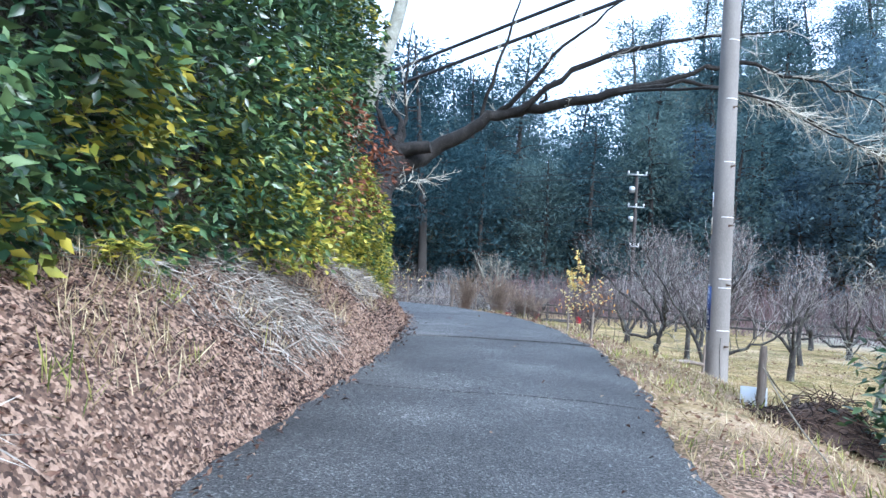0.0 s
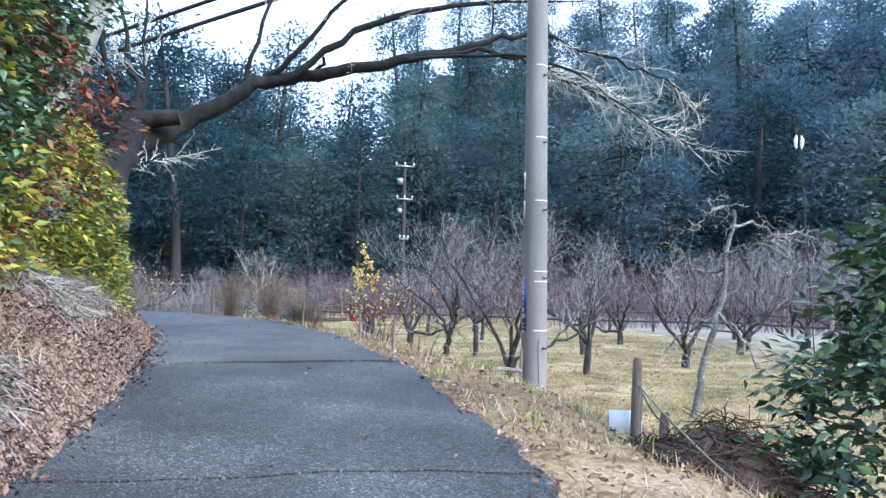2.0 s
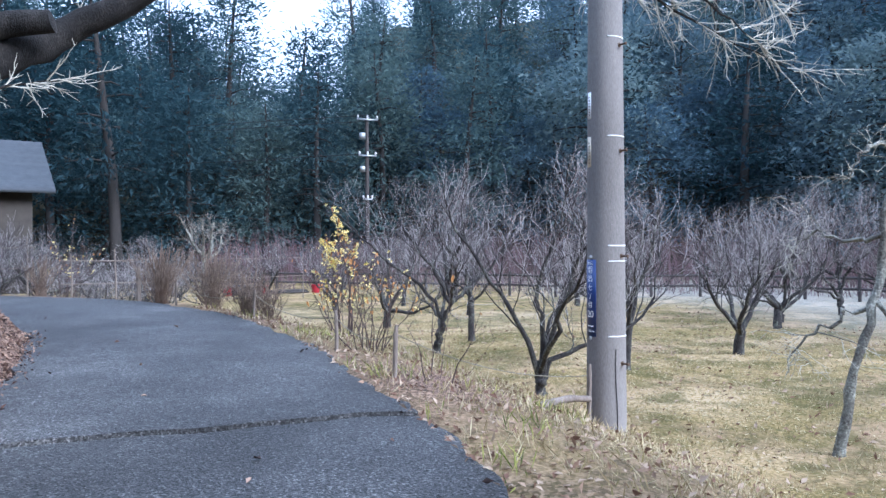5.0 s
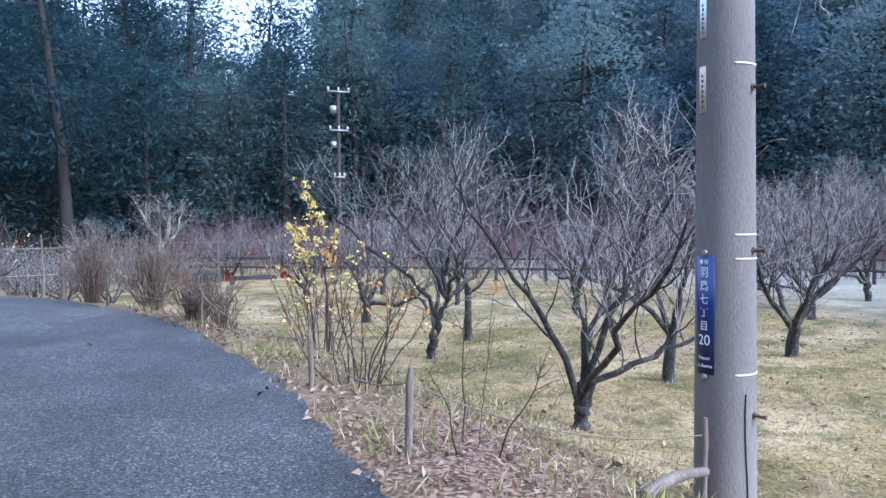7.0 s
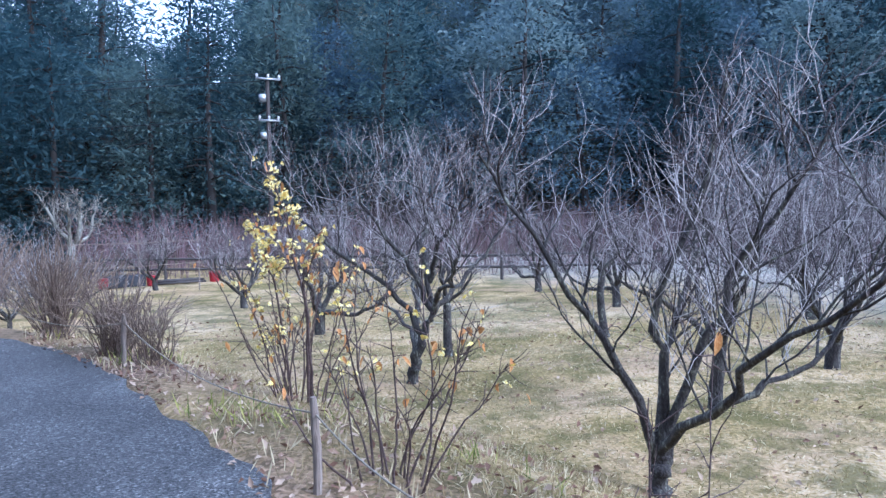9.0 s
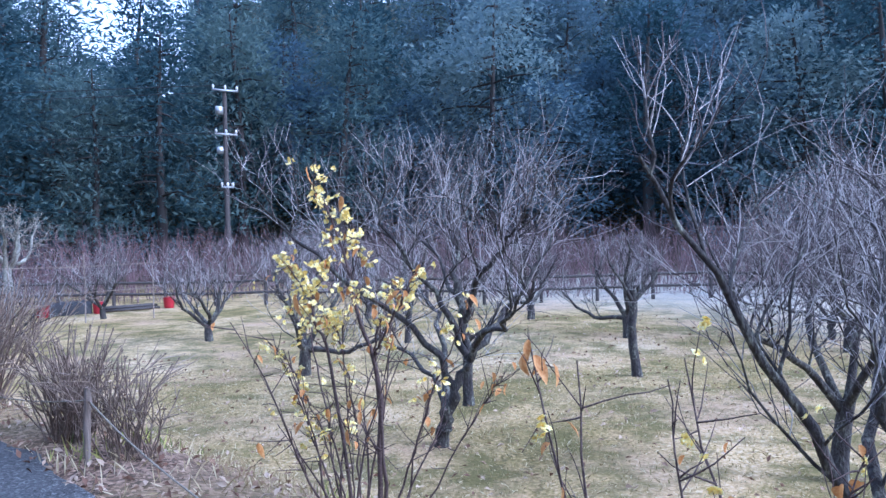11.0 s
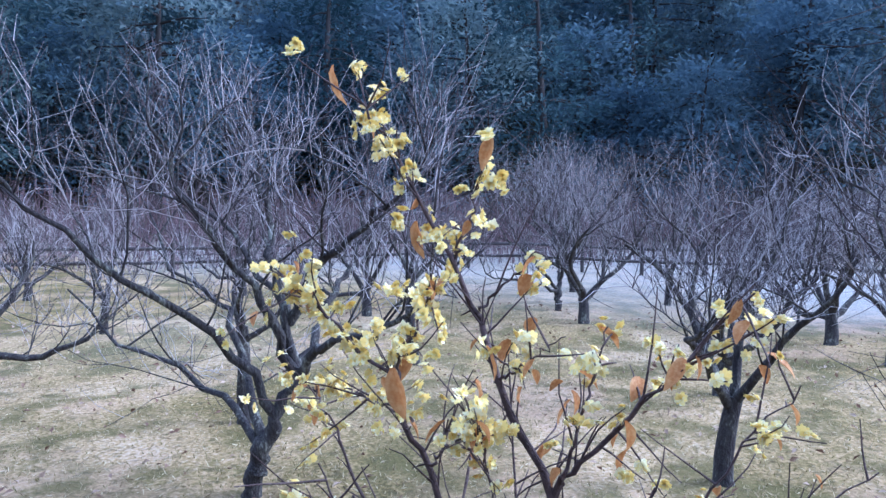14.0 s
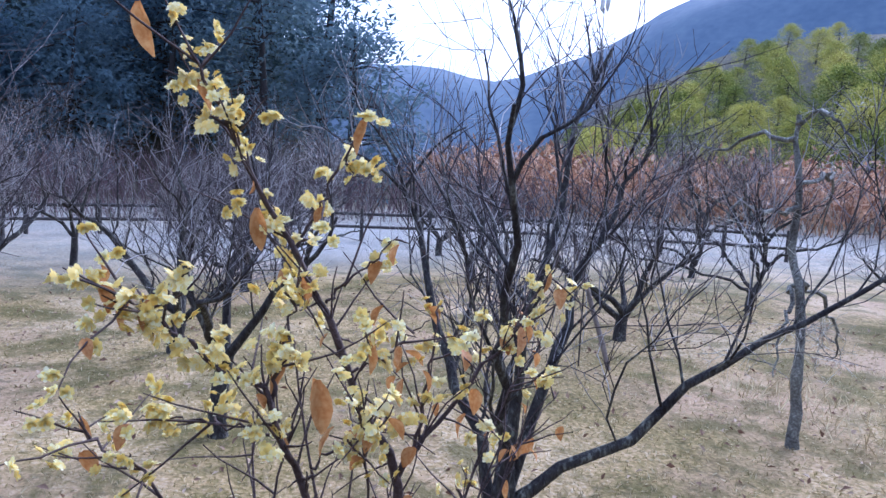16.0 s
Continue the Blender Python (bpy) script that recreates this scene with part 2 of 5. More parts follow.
def ground_material():
    """Earth, matted grass and frost blended by large noise; leaf mould along the bank."""
    m = material("ground", [(0.105, 0.084, 0.03), (0.225, 0.172, 0.068), (0.37, 0.27, 0.138), (0.48, 0.385, 0.25)], 0.55, 0.95, 1.0, 26, spec=0.1, grain=0.5, spread=0.27)
    n, l = m.node_tree.nodes, m.node_tree.links
    b = n["Principled BSDF"]
    base = b.inputs["Base Color"].links[0].from_socket
    attr = n.new("ShaderNodeAttribute")
    attr.attribute_name = "cover"
    sep = n.new("ShaderNodeSeparateColor")
    l.new(attr.outputs["Color"], sep.inputs[0])
    speck = n.new("ShaderNodeTexVoronoi")
    speck.inputs["Scale"].default_value = 48
    co = n.new("ShaderNodeTexCoord")
    l.new(co.outputs["Object"], speck.inputs[0])
    last = base
    # worn patches of bare reddish earth, and smaller dark mossy ones
    for size, lo, hi, most, tone in ((0.42, 0.5, 0.64, 0.65, (0.37, 0.255, 0.165)), (1.5, 0.47, 0.6, 0.8, (0.095, 0.085, 0.028)), (7.0, 0.54, 0.64, 0.6, (0.07, 0.062, 0.028))):
        patch = n.new("ShaderNodeTexNoise")
        patch.inputs["Scale"].default_value, patch.inputs["Detail"].default_value = size, 6
        patch.inputs["Roughness"].default_value = 0.65
        l.new(co.outputs["Object"], patch.inputs[0])
        span = n.new("ShaderNodeMapRange")
        for i, v in ((1, lo), (2, hi), (3, 0.0), (4, most)):
            span.inputs[i].default_value = v
        l.new(patch.outputs[0], span.inputs[0])
        mix = n.new("ShaderNodeMix")
        mix.data_type = "RGBA"
        l.new(span.outputs[0], mix.inputs[0])
        l.new(last, mix.inputs[6])
        mix.inputs[7].default_value = (*tone, 1)
        last = mix.outputs[2]
    for out, cols in ((0, [(0.05, 0.034, 0.028), (0.15, 0.095, 0.068), (0.32, 0.22, 0.16)]), (1, [(0.028, 0.03, 0.02), (0.06, 0.058, 0.038), (0.10, 0.09, 0.06)]), (2, [(0.17, 0.165, 0.145), (0.29, 0.285, 0.27), (0.38, 0.38, 0.37)])):
        ramp = n.new("ShaderNodeValToRGB")
        e = ramp.color_ramp.elements
        e.new(0.5)
        for i, c in enumerate(cols):
            e[i].position, e[i].color = (0.15, 0.5, 0.9)[i], (*c, 1)
        sepv = n.new("ShaderNodeSeparateColor")
        l.new(speck.outputs["Color"], sepv.inputs[0])
        l.new(sepv.outputs[0], ramp.inputs[0])
        mix = n.new("ShaderNodeMix")
        mix.data_type = "RGBA"
        l.new(sep.outputs[out], mix.inputs[0])
        l.new(last, mix.inputs[6])
        l.new(ramp.outputs[0], mix.inputs[7])
        last = mix.outputs[2]
    l.new(last, b.inputs["Base Color"])
    return m


M_GROUND = ground_material()


# ---- mesh helpers ----
class Geo:
    """Collects vertices and faces, and links them as one mesh."""

    def __init__(self):
        self.v, self.f, self.n = [], [], 0

    def add(self, v, f):
        v = np.asarray(v, float).reshape(-1, 3)
        self.v.append(v)
        self.f.append(np.asarray(f, int) + self.n)
        self.n += len(v)

    def tube(self, pts, radii, sides=6, cap=True):
        pts = np.asarray(pts, float)
        k = len(pts)
        radii = np.broadcast_to(np.asarray(radii, float), (k,))
        d = pts[-1] - pts[0]
        d = d / (np.linalg.norm(d) + 1e-9)
        ref = np.array([1.0, 0, 0]) if abs(d[0]) < 0.7 else np.array([0, 1.0, 0])
        u = np.cross(d, ref)
        u /= np.linalg.norm(u)
        w = np.cross(d, u)
        a = np.arange(sides) * 2 * math.pi / sides
        ring = np.cos(a)[:, None] * u + np.sin(a)[:, None] * w
        v = (pts[:, None, :] + radii[:, None, None] * ring[None]).reshape(-1, 3)
        i, j = np.meshgrid(np.arange(k - 1), np.arange(sides), indexing="ij")
        j2 = (j + 1) % sides
        f = np.stack([i * sides + j, i * sides + j2, (i + 1) * sides + j2, (i + 1) * sides + j], -1).reshape(-1, 4)
        base = self.n
        self.add(v, f)
        if cap:
            for row, c in ((0, pts[0]), (k - 1, pts[-1])):
                tri = [(sides, q, (q + 1) % sides) if row else (sides, (q + 1) % sides, q) for q in range(sides)]
                self.add(np.vstack([v[row * sides:(row + 1) * sides], c]), tri)

    def leaves(self, at, out, length, width, rng, fold=0.15, droop=0.4):
        """Pointed folded leaves, one at each place, pointing roughly along out."""
        at, out = np.asarray(at, float), np.asarray(out, float)
        k = len(at)
        d = out + rng.normal(0, 0.55, (k, 3)) - np.array([0, 0, droop])
        d /= np.linalg.norm(d, axis=1)[:, None]
        s = np.cross(d, rng.normal(0, 0.6, (k, 3)) + np.array([0, 0, 1.0]))
        s /= np.linalg.norm(s, axis=1)[:, None] + 1e-9
        up = np.cross(s, d)
        ln = (length * rng.uniform(0.65, 1.3, k))[:, None]
        wd = ln / length * width / 2
        v = np.stack([at, at + d * ln * 0.42 + s * wd + up * wd * fold * 2, at + d * ln, at + d * ln * 0.42 - s * wd + up * wd * fold * 2], 1)
        b = np.arange(k)[:, None] * 4
        f = np.concatenate([b + np.array([0, 1, 2]), b + np.array([0, 2, 3])])
        self.add(v.reshape(-1, 3), f)

    def box(self, c, size, m=None):
        c, h = np.asarray(c, float), np.asarray(size, float) / 2
        v = np.array([(x, y, z) for x in (-1, 1) for y in (-1, 1) for z in (-1, 1)]) * h
        if m is not None:
            v = v @ np.array(m.to_3x3()).T
        self.add(v + c, [(0, 1, 3, 2), (4, 6, 7, 5), (0, 4, 5, 1), (2, 3, 7, 6), (0, 2, 6, 4), (1, 5, 7, 3)])

    def make(self, name, mat, parent=None, smooth=False, label=""):
        v = np.concatenate(self.v)
        mesh = bpy.data.meshes.new(name)
        mesh.vertices.add(len(v))
        mesh.vertices.foreach_set("co", v.ravel())
        sizes = np.concatenate([np.full(len(f), f.shape[1]) for f in self.f])
        idx = np.concatenate([f.ravel() for f in self.f])
        mesh.loops.add(len(idx))
        mesh.loops.foreach_set("vertex_index", idx)
        mesh.polygons.add(len(sizes))
        mesh.polygons.foreach_set("loop_start", np.concatenate([[0], np.cumsum(sizes)[:-1]]))
        mesh.polygons.foreach_set("loop_total", sizes)
        if smooth:
            mesh.polygons.foreach_set("use_smooth", np.ones(len(sizes), bool))
        mesh.update(calc_edges=True)
        mesh.materials.append(mat)
        ob = new(name, mesh)
        ob.parent = parent
        if label:
            ob["label"] = label
        return ob


def thing(name, at, label, category, group="", turn=0, size=1.0):
    """An Empty at a thing's base, to which its parts are parented."""
    ob = new(name)
    ob.empty_display_size = 0.2
    ob.matrix_basis = pose(*at, 0, 0, turn) @ Matrix.Diagonal((size, size, size, 1))
    return tagged(ob, label, category, group)


def smooth(a, b, x):
    k = np.clip((x - a) / (b - a), 0, 1)
    return k * k * (3 - 2 * k)


def curve_through(pts, n):
    """n points on a smooth curve through the given points."""
    p = np.asarray(pts, float)
    p = np.vstack([2 * p[0] - p[1], p, 2 * p[-1] - p[-2]])
    out = []
    for u in np.linspace(0, len(p) - 3.0001, n):
        i = int(u)
        t, (a, b, c, d) = u - i, p[i:i + 4]
        out.append(0.5 * (2 * b + (c - a) * t + (2 * a - 5 * b + 4 * c - d) * t * t + (3 * b - a - 3 * c + d) * t ** 3))
    return np.array(out)


def wave(x, y, k, seed):
    """Cheap smooth noise between about -1 and 1."""
    s = np.sin(x * k + seed) * np.cos(y * k * 1.13 + seed * 1.7) + 0.6 * np.sin((x * 0.7 + y) * k * 1.9 + seed * 2.3) + 0.4 * np.cos((x - y * 0.8) * k * 3.1 + seed * 0.7)
    return s / 1.6


# ---- the lie of the land ----
LINE = curve_through([(-1.2, -16), (-0.5, -7), (-0.05, 0), (0.17, 4.0), (0.56, 7), (0.76, 9.5), (0.8, 12), (0.7, 14.6), (0.3, 17), (-0.3, 18.7), (-1.5, 20.6), (-4, 22.3), (-9, 23.6), (-24, 25)], 260)
HALF = 1.36
STEP = np.hypot(*np.diff(LINE, axis=0).T)
RUN = np.concatenate([[0], np.cumsum(STEP)])
TANGENT = np.gradient(LINE, axis=0)
TANGENT /= np.linalg.norm(TANGENT, axis=1)[:, None]


def road_height(y):
    return np.where(y < 9.5, 0.047 * y, 0.4465 + 0.0115 * (np.minimum(y, 22) - 9.5))


def beside(x, y):
    """The distance from the road's middle, positive to its outer side, and the road's height there."""
    x, y = np.asarray(x, float), np.asarray(y, float)
    best, side, level = np.full(x.shape, 1e9), np.zeros(x.shape), np.zeros(x.shape)
    for i in range(0, len(LINE), 3):
        dx, dy = x - LINE[i, 0], y - LINE[i, 1]
        d = dx * dx + dy * dy
        m = d < best
        best = np.where(m, d, best)
        side = np.where(m, np.sign(dx * TANGENT[i, 1] - dy * TANGENT[i, 0]), side)
        level = np.where(m, road_height(LINE[i, 1]), level)
    return np.sqrt(best) * side, level


def height(x, y):
    x, y = np.asarray(x, float), np.asarray(y, float)
    d, level = beside(x, y)
    e = np.abs(d) - HALF
    low = -0.42 + 0.05 * wave(x, y, 0.35, 2) + 0.02 * wave(x, y, 1.7, 4)
    drop = 3.6 - 0.9 * smooth(15, 18, y)
    right = level + (low - level) * smooth(0.2, drop, e) + 0.02 * wave(x, y, 4, 1) * smooth(0, 0.4, e)
    # beyond the bend the outer side stays almost level
    right = np.where(y > 20, level + (low - level) * smooth(0, 2.5 + 10 * smooth(2, -6, x), e), right)
    bank = 0.95 * (1 - np.exp(-np.maximum(e, 0) / 0.7)) + 0.25 * e + 3.2 * smooth(1.3, 2.8, e) + 0.30 * np.maximum(e - 2.8, 0)
    bank = bank + 0.05 * wave(x, y, 3.1, 6) * smooth(0, 0.5, e)
    bank = np.minimum(bank, 16) * smooth(19.5, 14.5, y)
    z = np.where(d > 0, right, level + bank)
    z = np.where(e < 0, level - 0.05, z)
    # wooded hills round the valley
    cx, cy = x - 1.0, y - 10.0
    r = np.hypot(cx, cy)
    az = np.degrees(np.arctan2(cx, cy))
    steep = 0.30 + 0.22 * smooth(13, 19, az) - 0.075 * smooth(3, 9, az) * smooth(17, 12, az)
    steep = steep * smooth(98, 84, az) * smooth(-150, -100, az)
    hill = steep * np.maximum(r - 42, 0) * smooth(40, 60, r)
    lit = 0.30 * np.maximum(r - 70, 0) * smooth(106, 132, az) * smooth(70, 90, r)
    hill = np.minimum(hill + lit, 38 + 3 * wave(x, y, 0.02, 3))
    return z + hill


def h(x, y):
    return float(height(np.array([x]), np.array([y]))[0])


def axis(lo, hi, step, far):
    """Even steps between lo and hi, and ever wider ones out to far."""
    mid = np.arange(lo, hi + 1e-6, step)
    grow_, s = [], step
    p = 0.0
    while p < far:
        s *= 1.16
        p += s
        grow_.append(p)
    g = np.array(grow_)
    return np.concatenate([lo - g[::-1], mid, hi + g])


def build_ground():
    xs, ys = axis(-5, 13, 0.16, 900), axis(-2, 24, 0.16, 900)
    X, Y = np.meshgrid(xs, ys)
    Z = height(X, Y)
    nx, ny = len(xs), len(ys)
    i, j = np.meshgrid(np.arange(ny - 1), np.arange(nx - 1), indexing="ij")
    g = Geo()
    g.add(np.stack([X, Y, Z], -1), np.stack([i * nx + j, i * nx + j + 1, (i + 1) * nx + j + 1, (i + 1) * nx + j], -1).reshape(-1, 4))
    ob = g.make("ground", M_GROUND, smooth=True)
    d, _ = beside(X, Y)
    e = np.abs(d) - HALF
    patch = wave(X, Y, 0.8, 5)
    litter = np.where(d < 0, smooth(5, 2, e), smooth(2.9, 0.5, e) * (0.6 + 0.5 * patch))
    litter = np.clip(litter, 0, 1) * np.where((d < 0) & (Y > 19), 0.3, 1)
    r = np.hypot(X - 1, Y - 10)
    forest = np.maximum(smooth(36, 44, r), np.where(d < 0, smooth(1.2, 2.0, e) * smooth(17, 14, Y), 0))
    frost = smooth(9, 19, r) * np.clip(0.22 * wave(X, Y, 0.22, 9) - 0.1 + smooth(12, 22, X) * 0.85, 0, 0.9) * (1 - forest) * (d > 0)
    col = ob.data.color_attributes.new("cover", "FLOAT_COLOR", "POINT")
    col.data.foreach_set("color", np.stack([litter, forest, frost, np.ones_like(X)], -1).ravel())
    return tagged(ob, "matted winter grass, leaf mould and frost on uneven earth", "ground", kind="structure")


build_ground()


def build_road():
    """Three asphalt lays with ragged edges and open cracks between them."""
    rng = np.random.default_rng(3)
    d0 = RUN - RUN[np.argmin(np.abs(LINE[:, 1]))]
    base = tagged(new("road"), "worn grey asphalt lane with open transverse cracks", "road", kind="structure")
    cuts = [(-15.5, 6.35), (6.385, 10.53), (10.60, 42)]
    for a, b in cuts:
        n = max(20, int((b - a) / 0.12))
        s = np.linspace(a, b, n)
        cols = np.linspace(-1, 1, 15)
        top, k = [], np.arange(n)
        wl = HALF + 0.05 * np.sin(s * 2.3) + 0.03 * np.sin(s * 7.1) + rng.normal(0, 0.012, n)
        wr = HALF + 0.04 * np.sin(s * 1.9 + 1) + 0.025 * np.sin(s * 8.3) + rng.normal(0, 0.012, n)
        S, C = np.meshgrid(s, cols, indexing="ij")
        wob = 0.035 * np.sin(C * 5 + a) + 0.018 * np.sin(C * 13 + a)
        S = S + wob * (np.abs(S - a) < 0.2) * (a > -10) + (0.035 * np.sin(C * 5 + b + 0.02) + 0.018 * np.sin(C * 13 + b + 0.02)) * (np.abs(S - b) < 0.2) * (b < 20) * 1.0
        x = np.interp(S, d0, LINE[:, 0])
        y = np.interp(S, d0, LINE[:, 1])
        tx, ty = np.interp(S, d0, TANGENT[:, 0]), np.interp(S, d0, TANGENT[:, 1])
        off = np.where(C < 0, C * wl[:, None], C * wr[:, None])
        lift = 0.028 - 0.02 * C * C + 0.006 * wave(x, y, 2.1, 3) + (0.014 if a > 10 else 0)
        X, Y, Z = x + off * ty, y - off * tx, road_height(y) + lift
        nc = len(cols)
        g = Geo()
        i, j = np.meshgrid(np.arange(n - 1), np.arange(nc - 1), indexing="ij")
        f = np.stack([i * nc + j, i * nc + j + 1, (i + 1) * nc + j + 1, (i + 1) * nc + j], -1).reshape(-1, 4)
        g.add(np.stack([X, Y, Z], -1), f)
        rim = np.concatenate([np.arange(nc), np.arange(1, n) * nc + nc - 1, (n - 1) * nc + np.arange(nc - 2, -1, -1), np.arange(n - 2, 0, -1) * nc])
        P = np.stack([X, Y, Z], -1).reshape(-1, 3)[rim]
        q = len(rim)
        low = P - np.array([0, 0, 0.09])
        g.add(np.vstack([P, low]), [(t, q + t, q + (t + 1) % q, (t + 1) % q) for t in range(q)])
        g.make("asphalt_lay", M_ASPHALT, base, smooth=False)
    return base


build_road()


# ---- woody plants ----
def unit(v):
    return v / (np.linalg.norm(v) + 1e-9)


def shoot(rng, start, d, length, r0, r1, segs, wander, up):
    """A wandering tapered stem: its points, radii and end direction."""
    pts, p, d = [np.array(start, float)], np.array(start, float), unit(np.array(d, float))
    for _ in range(segs):
        d = unit(d + rng.normal(0, wander, 3) + np.array([0, 0, up]))
        p = p + d * length / segs
        pts.append(p)
    return np.array(pts), np.linspace(r0, r1, segs + 1), d


def along(pts, t):
    k = t * (len(pts) - 1)
    i = min(int(k), len(pts) - 2)
    return pts[i] + (pts[i + 1] - pts[i]) * (k - i), unit(pts[i + 1] - pts[i])


def bare_tree(name, at, seed, label, category, tall=3.0, spread=1.5, trunk=0.5, thick=0.085, limbs=4, twigs=9, branches=8, bark=None, twig=None, droop=0.0, first=None, lean=(0, 0), group="", upright=0.45, sides=7, path=None, low=0.22, boughs=None):
    """An orchard tree in winter: a short trunk, crooked limbs, branches and many fine shoots."""
    rng = np.random.default_rng(seed)
    ob = thing(name, at, label, category, group)
    wood, fine = Geo(), Geo()
    tp, tr, d = shoot(rng, (0, 0, -0.12), (lean[0], lean[1], 1), trunk + 0.12, thick * 1.25, thick * 0.95, 5, 0.08, 0)
    if path:
        tp = curve_through(path, 22)
        tp[1:] += rng.normal(0, 0.012, (21, 3))
        tr = np.linspace(thick * 1.3, thick * 0.5, 22) * (1 + rng.normal(0, 0.10, 22))
    tr[0] *= 1.35
    wood.tube(tp, tr, sides + 2)
    turn = rng.uniform(0, 6.28)
    heads = first or [(turn + i * 6.283 / limbs + rng.normal(0, 0.25), rng.uniform(0.55, 1.1)) for i in range(limbs)]
    for k, (ang, out) in enumerate(boughs and [(0, 0)] * len(boughs) or heads):
        d = np.array([math.cos(ang) * out, math.sin(ang) * out, 0.75])
        length = spread * rng.uniform(0.95, 1.3)
        lp, lr, _ = shoot(rng, along(tp, rng.uniform(0.45, 0.99))[0] if path else tp[-1] - (tp[-1] - tp[-2]) * rng.uniform(0, 0.8), d, length, thick * 0.62, thick * 0.2, 9, 0.21, 0.10 - droop * 0.5)
        if boughs:
            lp = curve_through(boughs[k], 14)
            lp[1:] += rng.normal(0, 0.025, (13, 3))
            lr = np.linspace(thick * 0.62, thick * 0.12, 14)
        bough = Geo()
        bough.tube(lp, lr, sides)
        for b in range(branches):
            t = low + (1 - low) * (b + rng.uniform(0, 1)) / branches
            p, dd = along(lp, min(t, 0.99))
            side = rng.normal(0, 1, 3)
            side[2] = abs(side[2]) * 0.5
            bd = unit(dd * 0.6 + unit(side) * 0.8 + np.array([0, 0, 0.25]))
            room = max(0.35, (tall - p[2]) * 0.55)
            bl = min(spread * rng.uniform(0.4, 0.75), room * 1.3)
            br = thick * rng.uniform(0.10, 0.18)
            bp, brr, _ = shoot(rng, p, bd, bl, br, br * 0.35, 6, 0.2, 0.10 - droop)
            bough.tube(bp, brr, 5, cap=False)
            for q in range(twigs):
                t2 = 0.1 + 0.9 * rng.uniform(0, 1)
                p2, d2 = along(bp, min(t2, 0.99))
                side = rng.normal(0, 1, 3)
                td = unit(d2 * 0.5 + unit(side) * 0.75 + np.array([0, 0, upright - droop * 3]))
                tl = min(rng.uniform(0.25, 0.8) * spread / 1.5, max(0.2, tall - p2[2]))
                p3, r3, _ = shoot(rng, p2, td, tl, 0.0037, 0.0014, 5, 0.22, 0.09 - droop)
                fine.tube(p3, r3, 3, cap=False)
                for _k in range(2):
                    p4, d4 = along(p3, rng.uniform(0.15, 0.9))
                    td2 = unit(d4 + rng.normal(0, 0.65, 3) + np.array([0, 0, 0.2 - droop]))
                    p5, r5, _ = shoot(rng, p4, td2, tl * rng.uniform(0.25, 0.6), 0.0025, 0.0013, 2, 0.12, 0.05 - droop)
                    fine.tube(p5, r5, 3, cap=False)
        bough.make("limb", bark or M_BARK, ob, smooth=True)
    wood.make("trunk", bark or M_BARK, ob, smooth=True)
    fine.make("crown", twig or M_TWIG, ob)
    return ob


def stand(ob, x, y, turn, size):
    """A copy of a plant, rooted in the ground at x, y."""
    return copy_thing(ob, pose(x, y, h(x, y), 0, 0, turn) @ Matrix.Diagonal((size, size, size, 1)) @ Matrix.Diagonal((1 / ob.scale[0], 1 / ob.scale[1], 1 / ob.scale[2], 1)))


def at(x, y):
    return (x, y, h(x, y))


ORCHARD = "plum trees of the orchard"
LABEL_PLUM = "bare pruned plum tree with crooked dark limbs and upright shoots"
# the tree by the pole forks low into wide limbs
plum_near = bare_tree("plum_tree", at(5.15, 14.3), 11, "bare plum tree forking low beside the concrete pole", "tree", 3.05, 1.6, 0.34, 0.074, twigs=10, branches=9, group=ORCHARD, low=0.3, path=[(0, 0, -0.12), (0, 0, 0.08), (0, 0, 0.26), (0, 0, 0.46)],
                      boughs=[[(0, 0, 0.14), (-0.03, 0.01, 0.36), (-0.18, 0.08, 0.77), (-0.40, 0.18, 1.17), (-0.64, 0.28, 1.57), (-0.94, 0.41, 2.09), (-1.15, 0.5, 2.45)],
                              [(0, 0, 0.16), (0.05, -0.02, 0.36), (0.37, -0.16, 0.57), (0.70, -0.30, 0.74), (1.0, -0.44, 0.87), (1.3, -0.5, 1.2), (1.45, -0.55, 1.7)],
                              [(0, 0, 0.14), (0, -0.01, 0.38), (0.02, -0.1, 0.95), (-0.1, -0.05, 1.28), (0.05, -0.25, 1.82), (0.12, -0.4, 2.42), (0.1, -0.5, 2.9)],
                              [(0.01, 0, 0.16), (0.03, -0.03, 0.42), (0.12, -0.35, 1.2), (0.2, -0.55, 1.7), (0.3, -0.78, 2.05), (0.4, -1.0, 2.5)],
                              [(0, 0, 0.14), (-0.01, -0.04, 0.34), (-0.08, -0.28, 0.52), (-0.24, -0.82, 0.88), (-0.29, -1.0, 1.16), (-0.41, -1.41, 1.34), (-0.55, -1.88, 1.7), (-0.6, -2.1, 2.0)],
                              [(0, 0, 0.16), (0.03, 0.02, 0.38), (0.3, 0.2, 0.95), (0.6, 0.25, 1.4), (0.85, 0.35, 1.9), (1.0, 0.5, 2.4)]])
